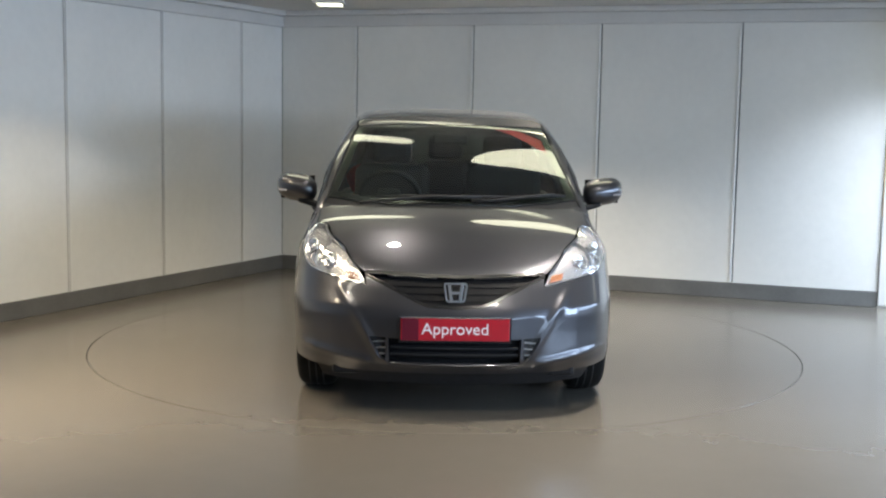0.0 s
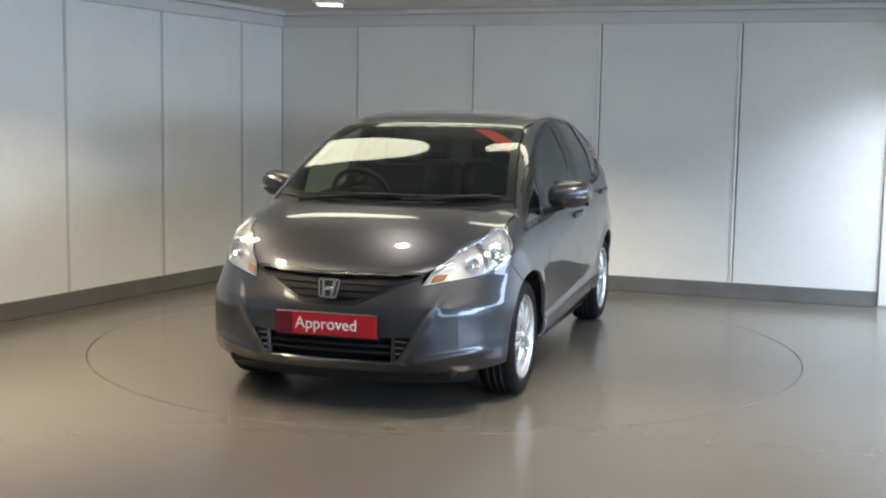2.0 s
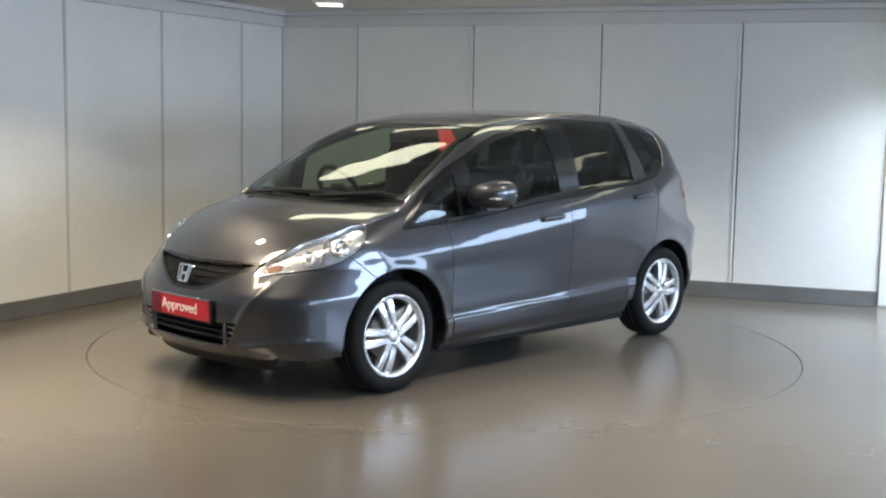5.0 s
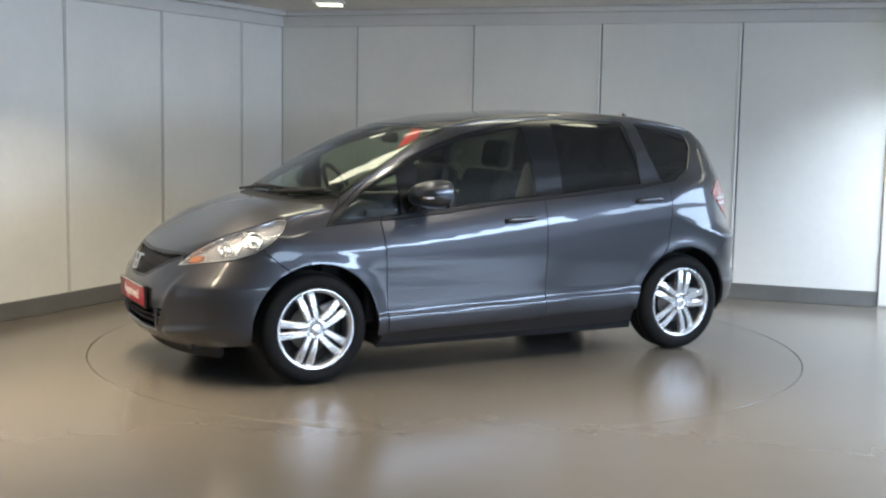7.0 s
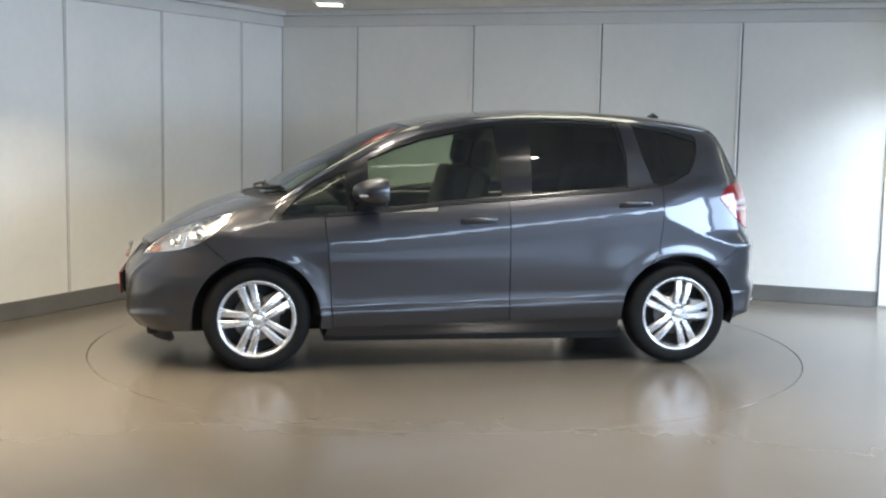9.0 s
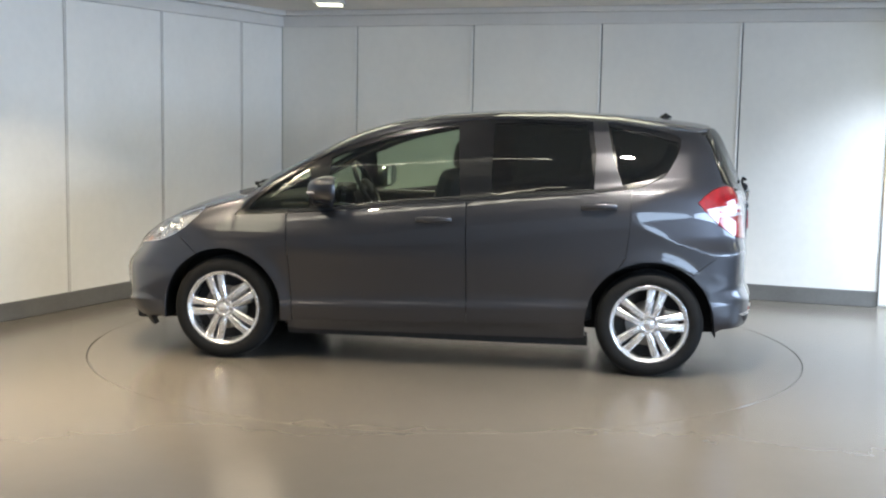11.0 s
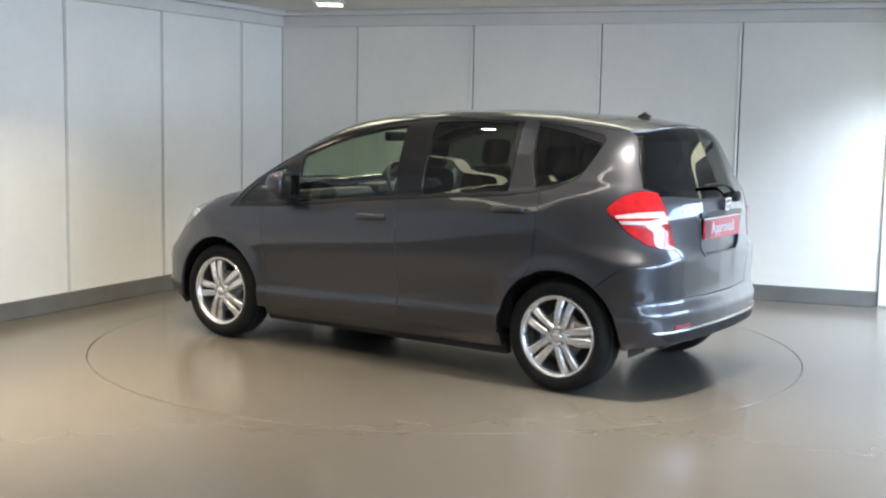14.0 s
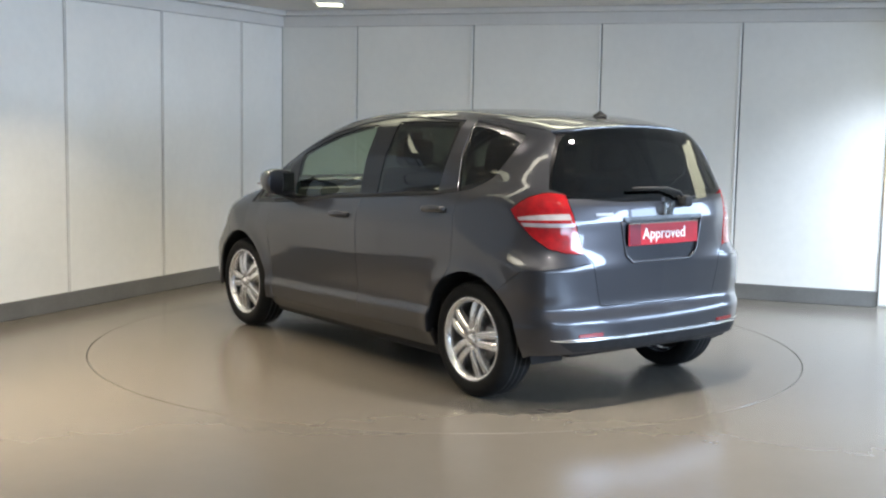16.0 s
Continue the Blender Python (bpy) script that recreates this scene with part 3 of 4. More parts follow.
panel("scuttle", from_top, SCUTTLE, BLACKPLASTIC, car, "black plastic scuttle", gap=0, lift=-0.012, depth=0.03)

# --- grille, bumper, plate opening
g_half = [(0.0, 0.694), (0.20, 0.700), (0.36, 0.706), (0.445, 0.704), (0.445, 0.680), (0.36, 0.650), (0.275, 0.610), (0.19, 0.568), (0.13, 0.547), (0.0, 0.541)]
GRILLE = g_half + [(-u, z) for u, z in g_half[1:-1][::-1]]
INTAKE_H = [(0.0, 0.398), (0.312, 0.398), (0.306, 0.272), (0.0, 0.268)]
INTAKE = INTAKE_H + [(-u, z) for u, z in INTAKE_H[1:-1][::-1]]
seam_f = sx(1.60, 0.655)
arch_f = arc(0, 8, 64, 9)            # front edge of the front arch
b_half = [(0.0, 0.698), (0.20, 0.704), (0.36, 0.710), (0.452, 0.709), (0.430, 0.642), (0.505, 0.652), (0.60, 0.665), (0.70, 0.678), (0.79, 0.692), (0.89, 0.724), (0.93, 0.747), arc(0, 64, 64, 1)[0]]
b_half += arch_f[::-1] + [sx(1.612, 0.240), (0.70, 0.226), (0.50, 0.218), (0.0, 0.218)]
BUMPER = b_half + [(-u, z) for u, z in b_half[1:-1][::-1]]
FOGS = [[(0.322, 0.400), (0.392, 0.404), (0.386, 0.380), (0.345, 0.300), (0.322, 0.286)]]
cuts = [shrink(GRILLE, 0.0), shrink(INTAKE, 0.0)] + FOGS + [[(-u, z) for u, z in FOGS[0]]]
bumper = panel("front_bumper", from_side, BUMPER, PAINT, car, "dark grey metallic front bumper", cuts=cuts, step=0.0125)
panel("upper_grille", from_side, GRILLE, GRILLE_BLACK, car, "black front grille", gap=0.0, lift=-0.022, depth=0.0, step=0.02)
for zc in (0.590, 0.622, 0.654):
    wdt = 0.14 + (zc - 0.565) * 2.3
    panel("grille_slat", from_side, [(-wdt, zc - 0.006), (wdt, zc - 0.006), (wdt, zc + 0.006), (-wdt, zc + 0.006)], GRILLE_BLACK, car, lift=-0.016, gap=0, depth=0.02)
rim = shrink(GRILLE, 0.014)
panel("grille_surround", from_side, GRILLE, BLACKTRIM, car, "black grille surround", cuts=[rim], gap=0.001, lift=0.002, depth=0.03, step=0.02)
panel("lower_intake", from_side, INTAKE, GRILLE_BLACK, car, "black lower intake", gap=-0.002, lift=-0.05, depth=0.0)
for zc in (0.318, 0.352):
    panel("intake_bar", from_side, [(-0.305, zc - 0.005), (0.305, zc - 0.005), (0.305, zc + 0.005), (-0.305, zc + 0.005)], BLACKPLASTIC, car, lift=-0.012, gap=0, depth=0.03)
panel("chin_spoiler", from_side, [(-0.72, 0.228), (-0.5, 0.220), (0.5, 0.220), (0.72, 0.228), (0.70, 0.150), (0.5, 0.140), (-0.5, 0.140), (-0.70, 0.150)], BLACKPLASTIC, car, "black underside lip", gap=0, lift=-0.02, depth=0.03)


def corner_inserts(mirror):
    panel("fog_insert", from_side, FOGS[0], BLACKTRIM, car, "grey corner insert beside the intake", gap=0.001, lift=-0.02, depth=0.0, step=0.02, mirror=mirror)
    for k in range(3):
        z = 0.318 + 0.03 * k
        panel("insert_fin", from_side, [(0.325, z - 0.003), (0.346 + 0.012 * k, z - 0.003), (0.349 + 0.012 * k, z + 0.003), (0.325, z + 0.003)], DISC, car, gap=0, lift=-0.012, depth=0.015, mirror=mirror)


both(corner_inserts)


# --- headlamps
def headlamp(mirror):
    bowl = panel("headlamp", from_side, LAMP, REFLECTOR, car, "clear headlamp with bright reflectors", gap=0.002, lift=-0.024, depth=-0.022, step=0.022, mirror=mirror)
    cover = panel("lamp_cover", from_side, LAMP, LENS, bowl, "clear cover", gap=0.004, lift=-0.001, depth=0, step=0.022, mirror=mirror)
    cover.visible_shadow = False
    panel("lamp_rim", from_side, LAMP, CHROME, bowl, "thin bright lamp edge", cuts=[shrink(LAMP, 0.005)], gap=0.001, lift=-0.002, depth=0.01, step=0.03, mirror=mirror)
    sgn = -1 if mirror else 1
    for u, z, r in ((0.880, 0.795, 0.046), (0.705, 0.745, 0.038)):
        p = surf_side(u, z)
        g = gradient(p[None])[0]
        n = Vector((g[0], g[1] * sgn, g[2]))
        base = Vector((p[0] + OFF_X, p[1] * sgn + OFF_Y, p[2])) - n * 0.021
        m = Matrix.Translation(base) @ n.to_track_quat("Z", "Y").to_matrix().to_4x4()
        bm = lathe([(r * 1.06, -0.006), (r, 0.014), (r * 0.94, 0.015), (r * 0.80, 0.002), (r * 0.55, -0.001), (r * 0.40, 0.001), (r * 0.36, 0.012), (r * 0.2, 0.015), (0.0004, 0.016)], 28, "Z")
        bm.transform(m)
        part("reflector", bm, CHROME, bowl, "", True)
    ind = [(0.475, 0.666), (0.55, 0.675), (0.57, 0.702), (0.50, 0.695)]
    panel("indicator", from_side, ind, AMBER, bowl, "amber indicator", gap=0.0, lift=-0.014, depth=0.012, step=0.02, mirror=mirror)
    div = [(0.775, 0.712), (0.795, 0.714), (0.815, 0.845), (0.795, 0.842)]
    panel("lamp_divider", from_side, div, CHROME, bowl, "", gap=0.0, lift=-0.012, depth=0.014, step=0.02, mirror=mirror)


both(headlamp)

# --- wings, doors, side frame
hood_edge = top_to_side([(1.30, 0.712), (1.18, 0.716), (1.115, 0.705)])
ws_edge = top_to_side(WS_EDGE)
roof_edge = top_to_side(ROOF_EDGE[1:])


def wing(mirror):
    poly = [(0.93, 0.747), (0.985, 0.778), (1.048, 0.840), (1.085, 0.892)] + hood_edge + [ws_edge[0], sx(1.11, 0.952)[0:2], sx(1.185, 0.862), sx(0.985, 0.876), sx(0.868, 0.883)]
    poly += [sx(0.855, 0.725), sx(0.835, 0.45), sx(0.822, 0.245)] + arc(0, 189, 64, 22)
    panel("front_wing", from_side, poly, PAINT, car, "dark grey metallic front wing", mirror=mirror, step=0.02)


both(wing)


def dlo_at(x):
    xs = sorted(DLO_BOTTOM)
    return float(np.interp(x, [p[0] for p in xs], [p[1] for p in xs]))


def doors(mirror):
    front = [sx(0.868, 0.883), sx(0.855, 0.725), sx(0.835, 0.45), sx(0.822, 0.264), sx(-0.208, 0.272), sx(-0.203, 0.6), sx(-0.196, dlo_at(-0.196))]
    front += [sx(x, dlo_at(x)) for x in (-0.03, 0.14, 0.30, 0.47, 0.62, 0.79)]
    d1 = panel("front_door", from_side, front, PAINT, car, "dark grey metallic front door", mirror=mirror, step=0.02)
    rear = [sx(-0.196, dlo_at(-0.196)), sx(-0.203, 0.6), sx(-0.208, 0.272), sx(-0.885, 0.284)] + arc(1, 9, 58, 12, ARCH_R + 0.004)
    rear = rear[:4] + arc(1, 0, 58, 14, ARCH_R + 0.004)
    rear += [sx(-1.105, 0.68), sx(-1.125, 0.85), sx(-1.128, 1.0), sx(-1.13, dlo_at(-1.13))] + [sx(x, dlo_at(x)) for x in (-1.05, -0.92, -0.73, -0.54, -0.38)]
    d2 = panel("rear_door", from_side, rear, PAINT, car, "dark grey metallic rear door", mirror=mirror, step=0.02)
    sill = [sx(0.85, 0.262), sx(-0.885, 0.276), sx(-0.885, 0.200), sx(-0.80, 0.190), sx(0.80, 0.185), sx(0.86, 0.195)]
    panel("sill", from_side, sill, PAINT, car, "dark grey sill", mirror=mirror, lift=-0.014, depth=0.04)
    strip = [sx(0.86, 0.197), sx(-0.9, 0.203), sx(-0.9, 0.15), sx(0.86, 0.15)]
    panel("sill_underside", from_side, strip, BLACKPLASTIC, car, "black sill underside", mirror=mirror, lift=-0.03, depth=0.04, gap=0)
    for x0, x1, z0, door in ((0.092, -0.118, 0.858, d1), (-0.850, -1.052, 0.954, d2)):
        sg = -1 if mirror else 1
        # recessed cup behind the pull
        xm = (x0 + x1) / 2
        cup = rounded([sx(x0 - 0.045, z0 - 0.028), sx(x1 + 0.045, z0 - 0.026), sx(x1 + 0.045, z0 + 0.018), sx(x0 - 0.045, z0 + 0.014)], 0.02)
        panel("handle_cup", from_side, cup, PAINT, door, "shaded handle recess", mirror=mirror, lift=0.0015, depth=0.002, gap=0, step=0.02)
        bm = bmesh.new()
        ring_prev = None
        N = 14
        for i in range(N + 1):
            t = i / N
            x = x0 + (x1 - x0) * t
            z = z0 + 0.004 + 0.010 * t
            p = from_side([(to_u(x, 0.8), z)])[0]
            n = gradient(p[None])[0]
            lift = 0.006 + 0.030 * math.sin(math.pi * min(1, max(0, t))) ** 0.5
            hgt = 0.014 + 0.004 * math.sin(math.pi * t)
            ring = []
            for k in range(8):
                a = 2 * math.pi * k / 8
                q = p + n * (lift + 0.008 * math.cos(a)) + np.array([0, 0, 1]) * hgt * math.sin(a)
                ring.append(bm.verts.new((q[0] + OFF_X, q[1] * sg + OFF_Y, q[2])))
            if ring_prev:
                for k in range(8):
                    bm.faces.new((ring_prev[k], ring_prev[(k + 1) % 8], ring[(k + 1) % 8], ring[k]))
            else:
                bm.faces.new(ring)
            ring_prev = ring
        bm.faces.new(ring_prev)
        part("handle", bm, PAINT, door, "body-coloured pull handle", True)


both(doors)

# --- tail: lamps, tailgate, quarter panel, bumper
TAILLAMP = [(4.008, 1.000), (4.055, 1.042), (4.107, 1.072), (4.171, 1.090), (4.215, 1.094), (4.285, 1.083), (4.318, 0.988), (4.348, 0.880), (4.372, 0.788), (4.283, 0.796), (4.202, 0.818), (4.118, 0.880), (4.042, 0.958)]
gate_side = [(4.245, 1.372), (4.205, 1.24), (4.203, 1.11), (4.285, 1.083), (4.318, 0.988), (4.348, 0.880), (4.372, 0.788), (4.42, 0.747), (4.45, 0.60), (4.468, 0.530)]


def mirror_tail(half):
    """A tail outline over both sides: the left half, then the right, in a straight run of u."""
    return half + [(2 * UEND - u, z) for u, z in half[::-1]]


def from_tail(uz):
    """As from_side, but with u running on past the tail's middle to the right side."""
    uz = np.asarray(uz, float).copy()
    over = uz[:, 0] > UEND
    u = np.where(over, 2 * UEND - uz[:, 0], uz[:, 0])
    p = from_side(np.stack([u, uz[:, 1]], 1))
    p[:, 1] *= np.where(over, -1, 1)
    return p


g_low = [(4.292, 1.066)] + gate_side[4:] + [(4.70, 0.520)]
REC = [(4.885 - 0.30, 0.950), (4.885 + 0.30, 0.950), (4.885 + 0.265, 0.775), (4.885 + 0.22, 0.738), (4.885 - 0.22, 0.738), (4.885 - 0.265, 0.775)]
panel("gate_opening", from_tail, [(4.17, 1.36), (4.27, 1.402), (4.885, 1.428), (9.77 - 4.27, 1.402), (9.77 - 4.17, 1.36), (9.77 - 4.18, 1.03), (4.18, 1.03)], BLACKTRIM, car, "black tailgate opening", cuts=[[(4.30, 1.34), (4.885, 1.37), (9.77 - 4.30, 1.34), (9.77 - 4.29, 1.10), (4.29, 1.10)]], gap=0, lift=-0.022, depth=0.01)
tailgate = panel("tailgate", from_tail, mirror_tail(g_low), PAINT, car, "dark grey metallic tailgate, shut", cuts=[REC], step=0.02)
panel("plate_recess", from_tail, REC, PAINT, tailgate, "hollow for the rear plate", gap=-0.004, lift=-0.011, depth=0)
rg = [(4.275, 1.366), (4.226, 1.22), (4.212, 1.104), (4.285, 1.078), (4.43, 1.052), (4.65, 1.040)]
top_edge = [(4.677, 1.418), (4.445, 1.404), (4.32, 1.386)]
RGLASS = rg + [(2 * UEND - u, z) for u, z in rg[::-1]] + [(2 * UEND - u, z) for u, z in top_edge[::-1]] + top_edge
rglass = panel("rear_window", from_tail, rounded(RGLASS, 0.03, 3), PRIVACY, tailgate, "dark tinted rear window", gap=0.004, depth=0.008)
panel("rear_window_border", from_tail, RGLASS, BLACKTRIM, tailgate, "black border round the rear window", cuts=[shrink(RGLASS, 0.035)], gap=0.002, lift=-0.006, depth=0.02)

aside = ws_edge[0:1] + ws_edge[1:] + roof_edge + gate_side[:3] + TAILLAMP[5::-1] + TAILLAMP[:7:-1] + [(4.42, 0.747), sx(-1.62, 0.70)]
aside += arc(1, 128, 58, 14) + [sx(-1.105, 0.68), sx(-1.125, 0.85), sx(-1.128, 1.0), sx(-1.13, dlo_at(-1.13))]
aside += [sx(-1.18, 1.082), sx(-1.32, 1.150)] + [sx(*p) for p in DLO_TOP] 


def side_frame(mirror):
    panel("body_side", from_side, aside, PAINT, car, "dark grey metallic side frame and rear quarter", mirror=mirror, step=0.02, gap=0.0015)


both(side_frame)
bq = arc(1, 128, 174, 12)
rb_half = [sx(-1.62, 0.70)] + bq + [sx(-1.615, 0.262), (4.14, 0.282), (4.30, 0.294), (4.45, 0.298), (UEND - 0.02, 0.300)]
rb_top = [(UEND - 0.02, 0.518), (4.70, 0.520), (4.468, 0.530), (4.45, 0.60), (4.42, 0.747)]
RB = rb_half + [(2 * UEND - u, z) for u, z in rb_half[::-1]] + [(2 * UEND - u, z) for u, z in rb_top[::-1]] + rb_top
rear_bumper = panel("rear_bumper", from_tail, RB, PAINT, car, "dark grey metallic rear bumper", step=0.018, gap=0.0015)
DIFF = [(4.22, 0.371), (4.35, 0.374), (4.885, 0.376), (9.77 - 4.35, 0.374), (9.77 - 4.22, 0.371), (9.77 - 4.25, 0.360), (4.885, 0.363), (4.25, 0.360)]
panel("bumper_strip", from_tail, DIFF, CHROME, rear_bumper, "bright strip low on the bumper", gap=0, lift=0.004, depth=0.006, step=0.03)
LOWB = [(4.26, 0.354), (4.885, 0.357), (9.77 - 4.26, 0.354), (9.77 - 4.32, 0.308), (4.885, 0.304), (4.32, 0.308)]
panel("bumper_valance", from_tail, LOWB, BLACKPLASTIC, rear_bumper, "dark lower valance", gap=0, lift=0.003, depth=0.004, step=0.03)


def tail_lamps(mirror):
    red = panel("tail_lamp", from_side, TAILLAMP, REDLENS, car, "red and clear tail lamp", gap=0.002, lift=0.003, depth=0.03, step=0.024, mirror=mirror)
    clear = [(4.050, 0.966), (4.12, 0.978), (4.20, 0.986), (4.300, 0.990), (4.308, 0.972), (4.322, 0.926), (4.20, 0.922), (4.086, 0.922)]
    rib = [(4.060, 0.952), (4.308, 0.960), (4.312, 0.944), (4.068, 0.940)]
    panel("lens_rib", from_side, rib, REDLENS, red, "", gap=0, lift=0.0075, depth=0.003, step=0.03, mirror=mirror)
    panel("clear_lens", from_side, clear, CLEARLENS, red, "clear middle lens", gap=0.001, lift=0.0055, depth=0.003, step=0.024, mirror=mirror)
    refl = [(4.345, 0.380), (4.470, 0.381), (4.470, 0.398), (4.345, 0.397)]
    panel("reflector", from_side, refl, REDLENS, rear_bumper, "red reflector", gap=0, lift=0.005, depth=0.006, step=0.02, mirror=mirror)


both(tail_lamps)

# --- side glass and its black frame
Q1 = [(1.115, 0.893), (0.985, 0.903), (0.79, 0.913), (0.735, 0.918), (0.74, 1.145), (0.80, 1.128), (0.95, 1.050), (1.05, 0.965)]
G1 = [(0.615, 0.935), (0.47, 0.945), (0.14, 0.985), (-0.155, 1.010), (-0.125, 1.410), (0.03, 1.388), (0.3, 1.330), (0.46, 1.277), (0.62, 1.212)]
G2 = [(-0.335, 1.018), (-0.54, 1.040), (-0.92, 1.072), (-0.90, 1.25), (-0.865, 1.432), (-0.55, 1.440), (-0.335, 1.428)]
G3 = [(-1.065, 1.090), (-1.178, 1.114), (-1.265, 1.140), (-1.340, 1.176), (-1.372, 1.225), (-1.390, 1.300), (-1.384, 1.338), (-1.264, 1.370), (-1.114, 1.402), (-0.995, 1.420), (-1.025, 1.31), (-1.048, 1.2)]
PILL = [(-0.918, 1.046), (-1.085, 1.068), (-1.02, 1.25), (-0.985, 1.440), (-0.90, 1.446), (-0.925, 1.25)]


def side_windows(mirror):
    gl = [[sx(*p) for p in g] for g in (Q1, G1, G2, G3)]
    fr = panel("window_frame", from_side, DLO, BLACKTRIM, car, "black side-window frame", cuts=gl, gap=0.002, lift=-0.006, depth=0.025, mirror=mirror)
    for name, g, mat, lab in (("quarter_light", gl[0], GLASS, "clear front quarter light"), ("door_window", gl[1], GLASS, "green-tinted front door window"),
                              ("door_window", gl[2], PRIVACY, "dark tinted rear door window"), ("quarter_window", gl[3], PRIVACY, "dark tinted rear quarter window")):
        ob = panel(name, from_side, g, mat, fr, lab, gap=-0.003, lift=-0.010, depth=0, mirror=mirror, step=0.018)
        ob.visible_shadow = False
    panel("rear_pillar", from_side, [sx(*p) for p in PILL], PAINT, fr, "grey slanted pillar cover", gap=0, lift=-0.001, depth=0.01, mirror=mirror)
    # bright belt strip under the glass
    belt = [sx(x, dlo_at(x) + 0.002) for x in (0.86, 0.47, 0.14, -0.23, -0.54, -0.92, -1.10)] + [sx(x, dlo_at(x) + 0.018) for x in (-1.10, -0.92, -0.54, -0.23, 0.14, 0.47, 0.86)]
    panel("belt_seal", from_side, belt, BLACKPLASTIC, fr, "black belt seal", gap=0, lift=0.001, depth=0.008, mirror=mirror)


both(side_windows)

# --- wheels
def make_wheel():
    """An alloy wheel; its outer face looks along +y, the axle is at the origin."""
    w = mesh_ob("wheel", lathe([(0.219, 0.018), (0.223, 0.014), (0.221, 0.006), (0.212, 0.0), (0.206, -0.03), (0.200, -0.14), (0.208, -0.165), (0.216, -0.170)], 56), ALLOY, None, "silver alloy wheel with five double spokes", True)
    prof = [(0.221, 0.010), (0.230, 0.018), (0.246, 0.024), (0.270, 0.022), (0.288, 0.012), (0.298, -0.002), (0.303, -0.02), (0.305, -0.08), (0.303, -0.14), (0.294, -0.162), (0.270, -0.178), (0.235, -0.178), (0.212, -0.166)]
    part("tyre", lathe(prof, 64), RUBBER, w, "black tyre", True)
    for gz in (-0.045, -0.080, -0.115):
        part("tread_groove", lathe([(0.3045, gz - 0.004), (0.3062, gz - 0.003), (0.3062, gz + 0.003), (0.3045, gz + 0.004)], 64), DARKGAP, w)
    part("rim_ring", lathe([(0.196, -0.012), (0.200, 0.004), (0.209, 0.014), (0.219, 0.018), (0.224, 0.013)], 56), ALLOY, w, "", True)
    for i in range(5):
        a0 = 2 * math.pi * i / 5 + math.pi / 2 + 0.10
        for s in (-1, 1):
            bm = bmesh.new()
            prev = None
            for t in np.linspace(0, 1, 7):
                r = 0.040 + (0.206 - 0.040) * t
                off = s * (0.020 + 0.015 * t)
                half = 0.0165 + 0.0065 * t
                yy = 0.004 + 0.010 * math.sin(math.pi * min(1, t * 0.8 + 0.15)) - 0.012 * t * t
                c, sn = math.cos(a0), math.sin(a0)
                ring = []
                for dx, dy in ((-half, -0.03), (-half, yy - 0.006), (-half * 0.6, yy), (half * 0.6, yy), (half, yy - 0.006), (half, -0.03)):
                    px, pz = r * c - (off + dx) * sn, r * sn + (off + dx) * c
                    ring.append(bm.verts.new((px, dy, pz)))
                if prev:
                    for k in range(6):
                        bm.faces.new((prev[k], prev[(k + 1) % 6], ring[(k + 1) % 6], ring[k]))
                else:
                    bm.faces.new(ring)
                prev = ring
            bm.faces.new(prev)
            part("spoke", bm, ALLOY, w)
    part("hub_plate", lathe([(0.062, -0.03), (0.064, 0.002), (0.058, 0.009), (0.034, 0.011), (0.033, 0.008), (0.0005, 0.008)], 32), ALLOY, w, "", True)
    part("centre_cap", lathe([(0.030, 0.006), (0.029, 0.014), (0.022, 0.017), (0.0005, 0.018)], 28), ALLOY, w, "silver centre cap", True)
    for i in range(4):
        a = math.pi / 2 * i + 0.5
        bm = lathe([(0.0115, -0.004), (0.0115, 0.010), (0.0095, 0.0135), (0.0004, 0.0135)], 6)
        bm.transform(Matrix.Translation((0.050 * math.cos(a), 0.006, 0.050 * math.sin(a))))
        part("wheel_nut", bm, DISC, w, "dark wheel nut")
    part("brake_disc", lathe([(0.130, -0.055), (0.132, -0.050), (0.075, -0.048), (0.070, -0.035), (0.0005, -0.034)], 40), DISC, w, "brake disc", True)
    part("brake_backing", lathe([(0.196, -0.11), (0.0005, -0.11)], 32), DARKGAP, w)
    part("caliper", box(0.09, 0.05, 0.13, Matrix.Translation((-0.118, -0.045, 0.03)), 0.012), DISC, w)
    bm = lathe([(0.0045, 0.0), (0.0045, 0.012), (0.0004, 0.014)], 8)
    bm.transform(Matrix.Translation((0.185, 0.004, -0.03)))
    part("valve", bm, BLACKPLASTIC, w)
    return w


wheel = make_wheel()
spots = [(1.25, 0.790, 0, 23), (-1.25, 0.790, 0, -7), (1.25, -0.790, 180, 10), (-1.25, -0.790, 180, 50)]
for k, (x, y, rz, spin) in enumerate(spots):
    m = pose(x + OFF_X, y + OFF_Y, 0.305, 0, spin, rz)
    if k == 0:
        wheel.parent, wheel.matrix_basis = car, m
    else:
        copy_thing(wheel, m)

